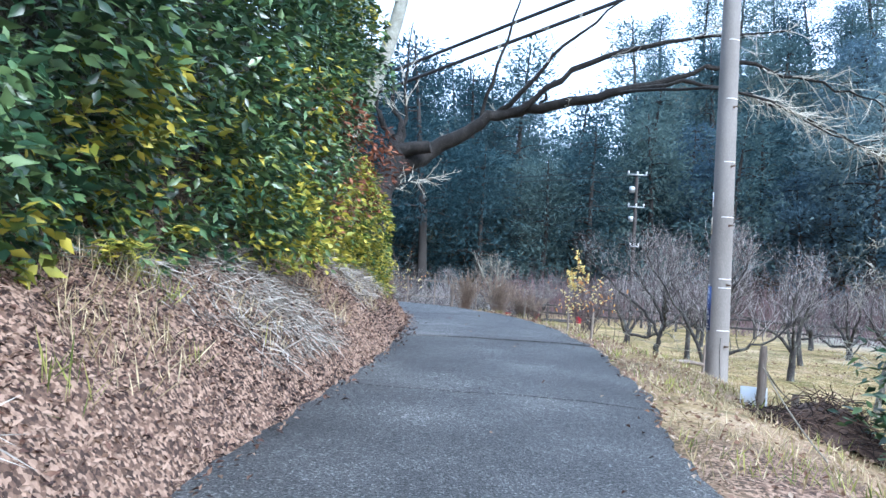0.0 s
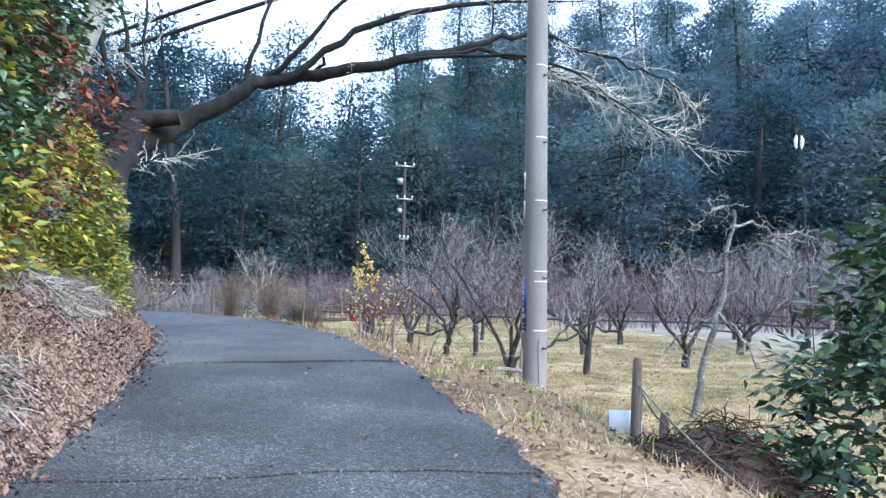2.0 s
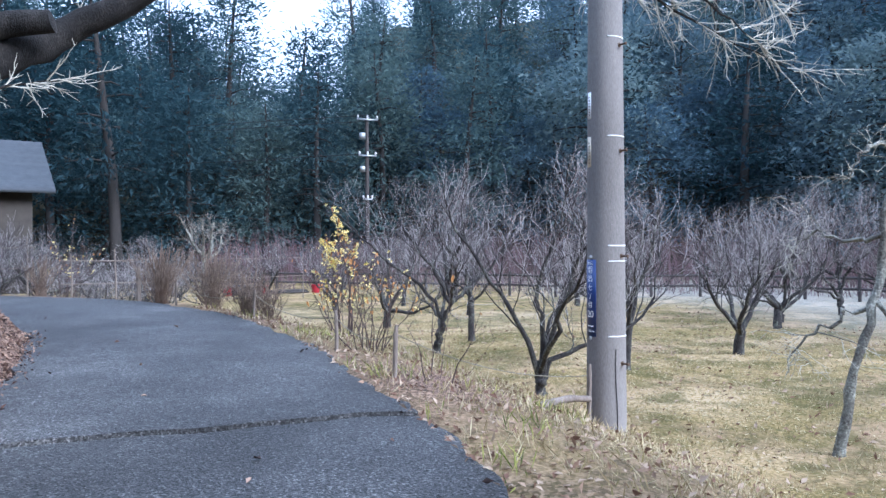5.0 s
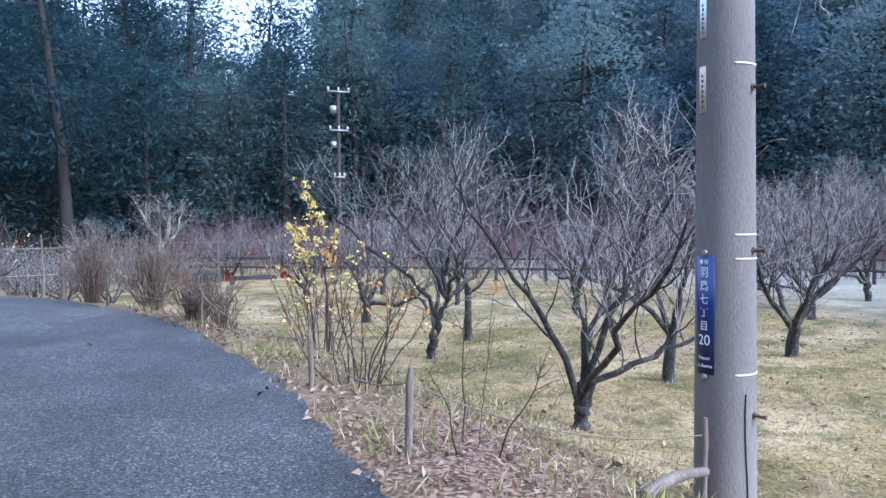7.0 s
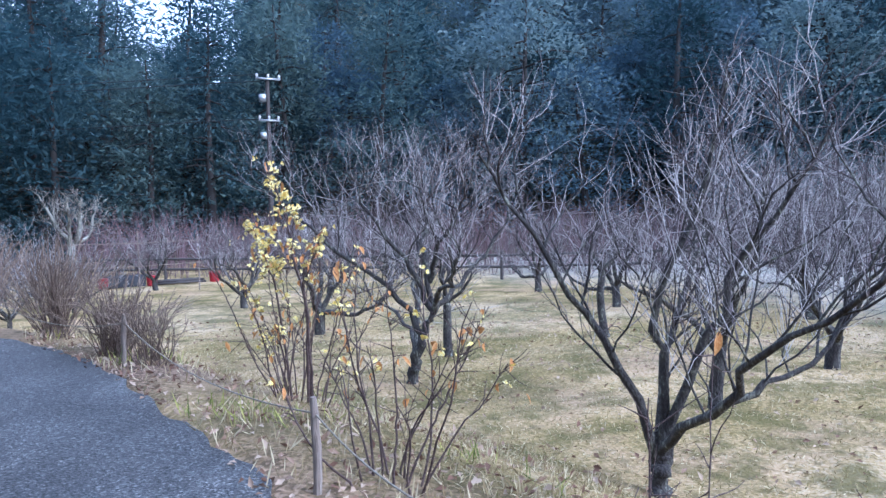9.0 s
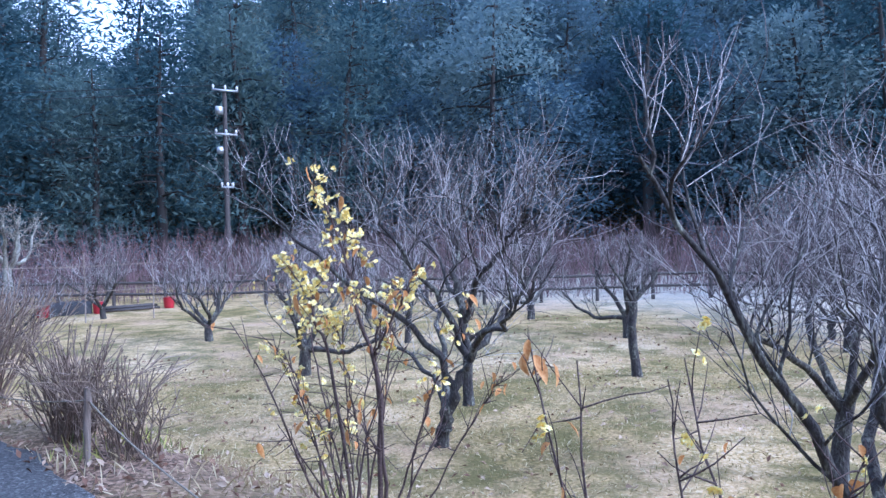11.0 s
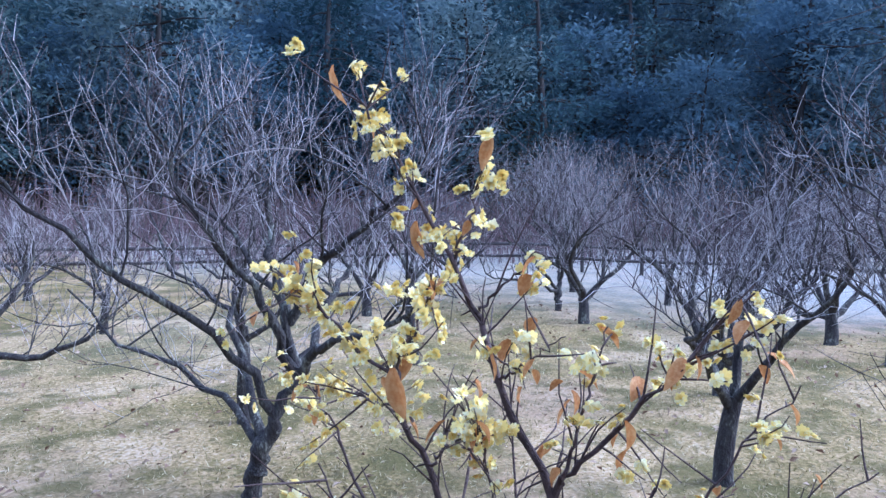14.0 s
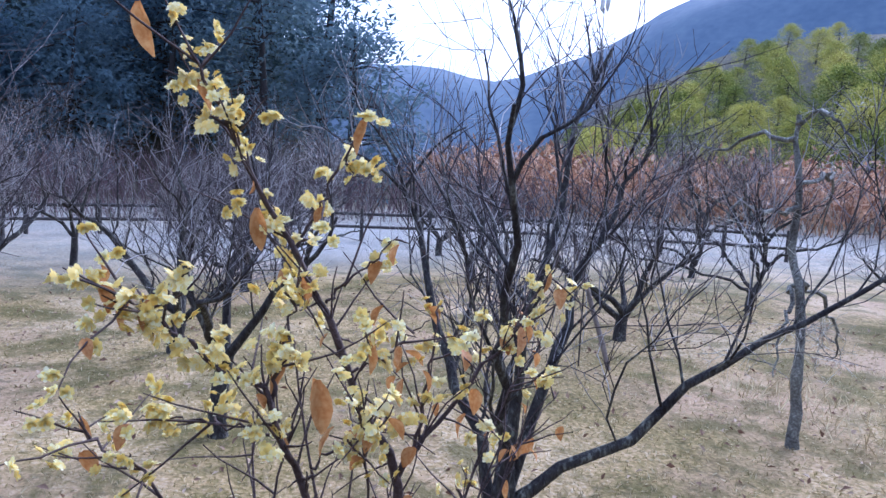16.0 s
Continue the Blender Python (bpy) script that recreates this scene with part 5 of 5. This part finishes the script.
# ---- canes, shrubs and low plants ----
def cane_bush(x, y, seed, tall, wide, count):
    """A fan of dry brown canes with buds."""
    rng = np.random.default_rng(seed)
    ob = thing("hydrangea_bush", at(x, y), "leafless bush of dry brown upright canes beside the lane", "shrub", "cane bushes beside the lane")
    if not CANES:
        for _ in range(7):
            g = Geo()
            p, r, _d = shoot(rng, (0, 0, -0.05), (rng.normal(0, 0.05), rng.normal(0, 0.05), 1), 1.0, 0.0058, 0.003, 7, 0.06, 0.05)
            g.tube(p, r, 4, cap=False)
            g.tube([p[-1], p[-1] + (p[-1] - p[-2]) * 0.12], [0.008, 0.002], 4)
            for _k in range(4):
                q, d2 = along(p, rng.uniform(0.4, 0.95))
                e, er, _d = shoot(rng, q, d2 + rng.normal(0, 0.4, 3), 0.2, 0.004, 0.002, 3, 0.1, 0.05)
                g.tube(e, er, 3, cap=False)
            o = g.make("cane", M_CANE)
            CANES.append(o.data)
            bpy.data.objects.remove(o)
    for k in range(count):
        a, o = rng.uniform(0, 6.283), rng.uniform(0, 1) ** 0.7
        e = bpy.data.objects.new("cane", CANES[k % 7])
        scene.collection.objects.link(e)
        e.parent = ob
        m = pose(math.cos(a) * 0.14 * o, math.sin(a) * 0.14 * o, 0, 0, 0, math.degrees(a)) @ pose(0, 0, 0, 0, math.degrees(math.atan(o * wide)), rng.uniform(0, 360))
        sz = tall * rng.uniform(0.5, 1.05)
        e.matrix_basis = m @ Matrix.Diagonal((1, 1, sz, 1))
    return ob


CANES = []
for k, (x, y, tall, wide, n) in enumerate([(0.72, 20.7, 1.2, 0.78, 150), (1.5, 18.95, 1.05, 0.85, 150), (1.92, 17.5, 0.72, 0.9, 110), (2.16, 16.95, 0.62, 0.65, 45), (-1.6, 23.4, 0.9, 0.6, 60)]):
    cane_bush(x, y, 40 + k, tall, wide, n)

scrub = bare_tree("bare_shrub", at(-2.6, 25.0), 91, "leafless twiggy shrub beyond the bend of the lane", "shrub", 2.0, 1.0, 0.15, 0.04, 6, 9, 7, twig=M_TWIG, group="shrubs beyond the bend")
for k, (x, y) in enumerate([(-5.5, 38.5), (-7.0, 37.0), (-3.8, 40.0), (-9.0, 39.5), (-1.2, 33.5), (1.5, 35.0), (-7.5, 34.0), (0.2, 37.0), (-3.0, 36.5), (-0.6, 26.2), (-4.2, 26.5), (0.9, 28.5), (-6.5, 28.0), (-2.0, 29.5), (2.2, 30.5), (-9.0, 29.0), (-4.5, 32.0), (-1.9, 25.6), (-5.4, 25.8), (-3.2, 27.8), (-0.2, 30.6), (-5.8, 30.2), (-7.6, 26.6), (-2.6, 31.4), (-1.0, 28.0), (-8.4, 31.5), (0.4, 32.4), (-6.2, 32.8), (-10.5, 27.2)]):
    stand(scrub, x, y, 47 * k, 0.9 + 0.12 * (k % 3))


def camellia(x, y, seed):
    rng = np.random.default_rng(seed)
    ob = thing("camellia_tree", at(x, y), "dark glossy evergreen camellia rising beside the brushwood heap", "tree")
    t, c = Geo(), Geo()
    p, r, _ = shoot(rng, (0, 0, -0.15), (0, 0, 1), 3.6, 0.05, 0.012, 9, 0.06, 0.03)
    t.tube(p, r, 7)
    for k in range(230):
        u = rng.uniform(0.04, 1)
        q, _ = along(p, u * 0.99)
        reach = 1.05 * (1 - u) ** 0.55 * (1 if u > 0.12 else 0.8) * rng.uniform(0.35, 1.0) + 0.10
        a = rng.uniform(0, 6.283)
        tip = q + np.array([math.cos(a) * reach, math.sin(a) * reach, reach * rng.uniform(-0.15, 0.35)])
        if k % 2 == 0:
            t.tube([q, (q + tip) / 2 + np.array([0, 0, 0.03]), tip], [0.012, 0.008, 0.004], 4, cap=False)
        m = 34
        s = tip + rng.normal(0, 0.12, (m, 3))
        o = s - q
        o /= np.linalg.norm(o, axis=1)[:, None] + 1e-6
        c.leaves(s, o + np.array([0, 0, 0.2]), 0.12, 0.055, rng, 0.2, 0.35)
    t.make("trunk", M_BARK, ob, smooth=True)
    c.make("crown", M_LEAF, ob)


camellia(4.75, 6.25, 61)


def brush_heap(x, y):
    rng = np.random.default_rng(62)
    ob = thing("brushwood_heap", at(x, y), "heap of dark brown cut brushwood and roots on the verge", "brushwood")
    g = Geo()
    for k in range(1100):
        a, o = rng.uniform(0, 6.283), rng.uniform(0, 1) ** 0.6
        px, py = math.cos(a) * o * 0.95, math.sin(a) * o * 0.62
        top = 0.42 * math.exp(-((px + 0.12) / 0.42) ** 2 - (py / 0.45) ** 2) + 0.06 * (1 - o)
        gz = h(x + px, y + py) - at(x, y)[2]
        z = gz + top * rng.uniform(0.25, 1.0) + 0.02
        d = np.array([-py + rng.normal(0, 0.4), px + rng.normal(0, 0.4), rng.normal(-0.1, 0.2)])
        p, r, _ = shoot(rng, (px, py, z), d, rng.uniform(0.12, 0.34), 0.006, 0.003, 4, 0.25, -0.06)
        p[:, 2] = np.maximum(p[:, 2], gz - 0.03)
        g.tube(p, r, 3, cap=False)
    g.make("brush_tangle", M_BRUSH, ob)
    n = 24
    q = Geo()
    v, f = [], []
    for i in range(n):
        for j in range(n):
            px, py = -0.9 + 1.8 * i / (n - 1), -0.6 + 1.2 * j / (n - 1)
            top = 0.36 * math.exp(-((px + 0.12) / 0.42) ** 2 - (py / 0.45) ** 2) - 0.03 + 0.04 * float(wave(px, py, 9, 1))
            v.append((px, py, h(x + px, y + py) - at(x, y)[2] + top))
    for i in range(n - 1):
        for j in range(n - 1):
            f.append((i * n + j, (i + 1) * n + j, (i + 1) * n + j + 1, i * n + j + 1))
    q.add(v, f)
    q.make("earth_core", M_BRUSH, ob, smooth=True)


brush_heap(3.78, 6.8)


# ---- posts, rope, boards and fence ----
def post(name, x, y, tall, r, label, lean=(0, 0), seed=0, cat="post"):
    rng = np.random.default_rng(seed)
    ob = thing(name, at(x, y), label, cat)
    g = Geo()
    zs = np.linspace(-0.15, tall, 9)
    pts = np.stack([lean[0] * zs + rng.normal(0, 0.003, 9), lean[1] * zs + rng.normal(0, 0.003, 9), zs], -1)
    rad = r * (1 + rng.normal(0, 0.05, 9))
    rad[-1] *= 0.7
    g.tube(pts, rad, 9)
    g.make("shaft", M_WOOD, ob)
    return np.array(at(x, y)) + pts[-2]


top_a = post("wooden_post", 3.2, 7.35, 0.64, 0.042, "weathered wooden post with a rope tied round it", (0.02, 0), 1)
post("wooden_post", 3.72, 7.75, 0.28, 0.04, "short weathered wooden stump of a post", (0.1, 0.05), 2)
STAKES = [post("rope_stake", x, y, t, 0.02, "thin wooden stake holding the rope beside the lane", (ln, 0), 5 + i) for i, (x, y, t, ln) in enumerate([(2.42, 11.8, 0.45, 0.04), (2.34, 13.5, 0.42, -0.03), (1.93, 16.9, 0.42, 0.02), (0.95, 19.6, 0.40, 0.0)])]
post("wooden_post", 0.33, 20.85, 0.66, 0.045, "grey wooden post at the bend of the lane", (0, 0), 12)
post("rope_stake", 4.13, 11.57, 0.5, 0.018, "thin pale stake tied beside the concrete pole", (0.02, 0), 13)
post("leaning_stake", 9.1, 11.4, 1.5, 0.03, "brown leaning prop in the orchard grass", (0.35, 0.2), 14)


def sag(a, b, r, drop=0.08):
    """A slack rope between two points."""
    a, b = np.asarray(a), np.asarray(b)
    t = np.linspace(0, 1, 14)[:, None]
    p = a + (b - a) * t - np.array([0, 0, 1]) * drop * 4 * t * (1 - t)
    g = Geo()
    g.tube(p, r, 5)
    tagged(g.make("rope", M_ROPE), "thin slack rope strung between stakes", "rope", "ropes along the lane")


sag((4.13, 11.57, h(4.13, 11.57) + 0.4), STAKES[0], 0.0042, 0.12)
for p, q in zip(STAKES, STAKES[1:]):
    sag(p, q, 0.0042, 0.12)
sag(top_a + np.array([0, 0, -0.1]), (2.75, 5.2, h(2.75, 5.2) + 0.02), 0.007, 0.05)
sag(top_a + np.array([0, 0, -0.08]), (3.72, 7.75, h(3.72, 7.75) + 0.2), 0.007, 0.05)


def taped_cane():
    x, y = 9.05, 11.8
    ob = thing("bamboo_cane", at(x, y), "tall thin bamboo cane topped with white tape", "cane")
    g = Geo()
    g.tube([(0.25, -0.1, -0.1), (0.14, -0.05, 2.0), (0.03, 0, 4.1)], [0.011, 0.009, 0.006], 6)
    g.make("shaft", M_WOOD_DARK, ob)
    for sx in (-0.045, 0.05):
        g = Geo()
        g.tube([(sx, 0, 4.05), (sx * 1.3, 0.01, 4.1), (sx * 1.4, 0, 4.2), (sx * 1.1, 0, 4.27)], [0.01, 0.026, 0.028, 0.012], 8)
        g.make("tape", M_WHITE_BAND, ob)


taped_cane()


def fallen_log():
    g = Geo()
    a, b = np.array([4.12, 11.54, 0.22]), np.array([3.5, 11.3, h(3.5, 11.3) + 0.02])
    g.tube(curve_through([a, (a + b) / 2 + np.array([0.02, 0.03, 0.02]), b], 10), np.linspace(0.026, 0.036, 10) * np.array([1, 1.1, 0.95, 1, 1.1, 1, 0.9, 1, 1.05, 0.8]), 8)
    tagged(g.make("leaning_log", M_WOOD), "weathered branch propped against the concrete pole", "log")


fallen_log()


def white_board():
    x, y = 3.18, 7.46
    ob = thing("white_board", at(x, y), "small blank white board leaning behind the post", "board", turn=-20)
    g = Geo()
    g.box((0, 0, 0.1), (0.25, 0.014, 0.22), pose(0, 0, 0, -12, 0, 0))
    g.make("panel", M_BOARD, ob)
    g = Geo()
    g.box((0.02, -0.03, 0.015), (0.2, 0.05, 0.03))
    g.make("batten", M_CREAM, ob)


white_board()


def orchard_fence():
    path = curve_through([(-3, 41), (5, 40), (14, 32), (22, 26.6), (23.6, 18), (22.5, 8), (19, -1)], 400)
    run = np.concatenate([[0], np.cumsum(np.hypot(*np.diff(path, axis=0).T))])
    n = int(run[-1] / 1.8)
    xs, ys = np.interp(np.arange(n + 1) * 1.8, run, path[:, 0]), np.interp(np.arange(n + 1) * 1.8, run, path[:, 1])
    zs = height(xs, ys)
    ob = thing("rail_fence", (float(xs[0]), float(ys[0]), float(zs[0])), "low dark wooden rail fence round the orchard", "fence")
    o = np.array([xs[0], ys[0], zs[0]])
    for i in range(n + 1):
        p = np.array([xs[i], ys[i], zs[i]]) - o
        g = Geo()
        g.tube([p - np.array([0, 0, 0.2]), p + np.array([0, 0, 0.95])], [0.06, 0.055], 7)
        g.make("post", M_WOOD_DARK, ob)
        if i < n:
            q = np.array([xs[i + 1], ys[i + 1], zs[i + 1]]) - o
            for zz in (0.42, 0.8):
                g = Geo()
                up = np.array([0, 0, zz])
                g.tube([p + up, (p + q) / 2 + up - np.array([0, 0, 0.01]), q + up], 0.045, 6)
                g.make("rail", M_WOOD_DARK, ob)


orchard_fence()


def trellis(x, y, turn, wide, tall, poles, label):
    ob = thing("bamboo_trellis", at(x, y), label, "trellis", "trellises", turn)
    for i in range(poles):
        xx = -wide / 2 + wide * i / (poles - 1)
        g = Geo()
        g.tube([(xx, 0, -0.5), (xx + 0.02, 0, tall * 0.5), (xx, 0.02, tall * (1.0 if i % 2 else 0.9))], [0.02, 0.018, 0.015], 7)
        g.make("pole", M_WOOD, ob)
    for zz in (tall * 0.45, tall * 0.82):
        g = Geo()
        g.tube([(-wide / 2 - 0.2, -0.03, zz), (0, -0.03, zz - 0.02), (wide / 2 + 0.2, -0.03, zz + 0.02)], 0.012, 6)
        g.make("crossbar", M_WOOD, ob)


trellis(-0.2, 23.9, 20, 1.8, 1.35, 3, "thin bamboo trellis among shrubs past the bend")
trellis(-3.4, 25.6, -10, 2.6, 1.3, 4, "thin bamboo trellis with twiggy climbers")
trellis(4.2, 34.6, 5, 3.6, 1.9, 3, "pale bamboo frame standing behind the orchard")


def covered_stack():
    x, y = 4.45, 37.6
    ob = thing("covered_stack", at(x, y), "low stack under black sheeting with red bins at its ends", "stack", turn=8)
    g = Geo()
    nx, v, f = 16, [], []
    prof = [(-0.45, 0), (-0.42, 0.28), (-0.3, 0.36), (0.3, 0.35), (0.42, 0.26), (0.45, 0)]
    for i in range(nx):
        xx = -0.98 + 1.2 * i / (nx - 1)
        for j, (yy, zz) in enumerate(prof):
            v.append((xx, yy, zz * (1 + 0.12 * math.sin(i * 1.7 + j))))
    m = len(prof)
    for i in range(nx - 1):
        for j in range(m - 1):
            f.append((i * m + j, (i + 1) * m + j, (i + 1) * m + j + 1, i * m + j + 1))
    g.add(v, f)
    g.add(v[:m], [tuple(range(m))])
    g.add(v[-m:], [tuple(range(m))[::-1]])
    g.make("sheeting", M_BLACK, ob)
    for xx in (-1.15, 0.4, 2.55):
        g = Geo()
        g.tube([(xx, -0.5, 0), (xx, -0.5, 0.05), (xx, -0.5, 0.32), (xx, -0.5, 0.35)], [0.15, 0.16, 0.18, 0.185], 14)
        g.make("red_bin", M_RED, ob)
    for k in range(4):
        g = Geo()
        g.box((1.45, -0.3 + 0.2 * k, 0.03 + 0.062 * (k % 2)), (1.7, 0.16, 0.06))
        g.make("plank", M_WOOD_DARK, ob)


covered_stack()


def farmhouse(x, y):
    ob = thing("farmhouse", at(x, y), "old plastered farmhouse with a grey tiled roof among trees", "house", turn=14, size=1.15)
    g = Geo()
    g.box((0, 0, 1.9), (8, 6, 4.2))
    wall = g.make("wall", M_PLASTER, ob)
    for side in (-1, 1):
        r = Geo()
        top, low, n = [], [], 12
        for k in range(n):
            u = k / (n - 1)
            yy, zz = side * 3.7 * (1 - u), 3.9 + 2.2 * u + 0.03 * (k % 2)
            top += [(-4.7, yy, zz), (4.7, yy, zz)]
            low += [(-4.7, yy, zz - 0.14), (4.7, yy, zz - 0.14)]
        q = 2 * n
        f = [(2 * k, 2 * k + 1, 2 * k + 3, 2 * k + 2) for k in range(n - 1)] + [(q + 2 * k, q + 2 * k + 2, q + 2 * k + 3, q + 2 * k + 1) for k in range(n - 1)]
        f += [(2 * k, 2 * k + 2, q + 2 * k + 2, q + 2 * k) for k in range(n - 1)] + [(2 * k + 1, q + 2 * k + 1, q + 2 * k + 3, 2 * k + 3) for k in range(n - 1)] + [(0, q, q + 1, 1)]
        r.add(top + low, f)
        r.make("roof_slope", M_ROOF, ob)
    for xx in (-4, 4):
        g = Geo()
        g.add([(xx, -3, 4), (xx, 3, 4), (xx, 0, 5.95), (xx * 0.97, -3, 4), (xx * 0.97, 3, 4), (xx * 0.97, 0, 5.95)], [(0, 1, 2), (3, 5, 4), (0, 3, 4), (0, 4, 1), (1, 4, 5), (1, 5, 2), (2, 5, 3), (2, 3, 0)])
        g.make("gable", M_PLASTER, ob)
    for xx in (-2, 1.5):
        w = Geo()
        w.box((xx, -3.02, 2.2), (1.5, 0.08, 1.1))
        w.make("window", M_BLACK, ob)


farmhouse(-9.6, 45)


# ---- ground cover ----
def scatter(name, label, category, mat, seed, n, xr, yr, keep, length, width, upright, lift=0.006):
    """Many small leaves or blades lying on or standing in the ground."""
    rng = np.random.default_rng(seed)
    x, y = rng.uniform(*xr, n), rng.uniform(*yr, n)
    d, level = beside(x, y)
    ok = keep(x, y, d, np.abs(d) - HALF, rng)
    x, y = x[ok], y[ok]
    z = height(x, y) + lift
    on = np.abs(d[ok]) < HALF + 0.02
    z = np.where(on, road_height(y) + 0.04, z)
    k = len(x)
    g = Geo()
    if upright == "hang":
        out = np.stack([rng.normal(1.0, 0.4, k), rng.normal(0, 0.5, k), rng.normal(-0.7, 0.3, k)], -1)
        g.leaves(np.stack([x, y, z + rng.uniform(0, 0.08, k)], -1), out, length, width, rng, 0.1, 0.0)
    elif upright:
        out = np.stack([rng.normal(0, 0.5, k), rng.normal(0, 0.5, k), np.full(k, 1.3)], -1)
        g.leaves(np.stack([x, y, z - 0.015], -1), out, length, width, rng, 0.1, 0.0)
    else:
        out = np.stack([rng.normal(0, 1, k), rng.normal(0, 1, k), rng.normal(0.25, 0.2, k)], -1)
        g.leaves(np.stack([x, y, z], -1), out, length, width, rng, 0.35, 0.05)
    tagged(g.make(name, mat), label, category, kind="stuff")


scatter("leaf_litter", "brown fallen leaves on the bank and at the lane's edge", "leaves", M_LITTER, 71, 56000, (-3.4, 0.6), (0.5, 16), lambda x, y, d, e, r: (d < 0) & (e > -0.25 * r.uniform(0, 1, len(x)) ** 2) & (e < 1.5) & (r.uniform(0, 1, len(x)) < np.where(e > -0.03, 1, 0.5)), 0.046, 0.02, False, 0.012)
scatter("leaf_litter", "brown fallen leaves on the grassy verge", "leaves", M_PALE_LEAF, 72, 15000, (1.2, 7), (3, 20), lambda x, y, d, e, r: (d > 0) & (e > -0.06) & (e < 3.2) & (r.uniform(0, 1, len(x)) < np.exp(-e / 1.5)), 0.055, 0.026, False, 0.012)
scatter("dry_grass", "straw-coloured dry grass tufts on the verge", "grass", M_STRAW, 73, 15000, (1.2, 6.5), (3, 20), lambda x, y, d, e, r: (d > 0) & (e > 0.0) & (e < 2.6) & (wave(x, y, 2.4, 3) > -0.1 + 0.3 * r.uniform(-1, 1, len(x))), 0.12, 0.008, True)
scatter("dry_grass", "pale dry grass clumps on the leafy bank", "grass", M_STRAW, 74, 9000, (-3.2, -0.8), (1, 13), lambda x, y, d, e, r: (d < 0) & (e > 0.25) & (e < 1.35) & (wave(x, y, 1.6, 8) > 0.2), 0.20, 0.007, True)
scatter("orchard_grass", "short matted winter grass under the plum trees", "grass", M_GRASS, 75, 60000, (2.5, 15), (7, 25), lambda x, y, d, e, r: (d > 0) & (e > 0.4) & (r.uniform(0, 1, len(x)) < 1.25 - np.hypot(x - 2, y - 13) / 15), 0.045, 0.007, True)
scatter("orchard_straw", "bleached straw and stalks in the orchard grass", "grass", M_STRAW, 76, 60000, (2.5, 15), (6, 25), lambda x, y, d, e, r: (d > 0) & (e > 0.8) & (r.uniform(0, 1, len(x)) < 1.2 - np.hypot(x - 2, y - 13) / 14), 0.06, 0.010, False)
scatter("stubble", "brown stubble of cut stalks at the orchard's edge", "grass", M_STRAW, 77, 260, (6, 8.2), (9.6, 10.7), lambda x, y, d, e, r: x > 0, 0.22, 0.012, True)
scatter("fallen_leaves", "scattered pale fallen leaves in the orchard grass", "leaves", M_PALE_LEAF, 78, 3000, (2.5, 16), (6, 27), lambda x, y, d, e, r: (d > 0) & (e > 0.6), 0.07, 0.035, False, 0.03)
scatter("dry_vines", "grey dry stems hanging down the bank under the hedge", "stems", M_VINE, 79, 26000, (-3.2, -1.0), (1.5, 11.5), lambda x, y, d, e, r: (d < 0) & (e > 0.2) & (e < 1.5) & (wave(x * 0.4, y, 1.3, 2) > 0.1 + 0.3 * r.uniform(-1, 1, len(x))), 0.24, 0.008, "hang")
scatter("fallen_leaves", "single dry leaves blown onto the asphalt", "leaves", M_LITTER, 80, 240, (-1.3, 2.2), (2, 19), lambda x, y, d, e, r: (e < 0) & (r.uniform(0, 1, len(x)) < 0.15 + 0.6 * smooth(-0.5, 0, e)), 0.06, 0.03, False, 0.03)
scatter("green_tufts", "fresh yellow green grass tufts at the foot of the bank", "grass", M_TUFT, 81, 2600, (-2.6, -1.0), (2.2, 6.2), lambda x, y, d, e, r: (d < 0) & (e > 0.3) & (e < 1.1) & (wave(x, y, 2.6, 4) > 0.55), 0.22, 0.009, True)
scatter("green_tufts", "fresh yellow green grass tufts beside the asphalt", "grass", M_TUFT, 82, 8000, (1.4, 4.5), (4, 19), lambda x, y, d, e, r: (d > 0) & (e > 0.02) & (e < 1.6) & (wave(x, y, 2.2, 6) > 0.4), 0.14, 0.008, True)
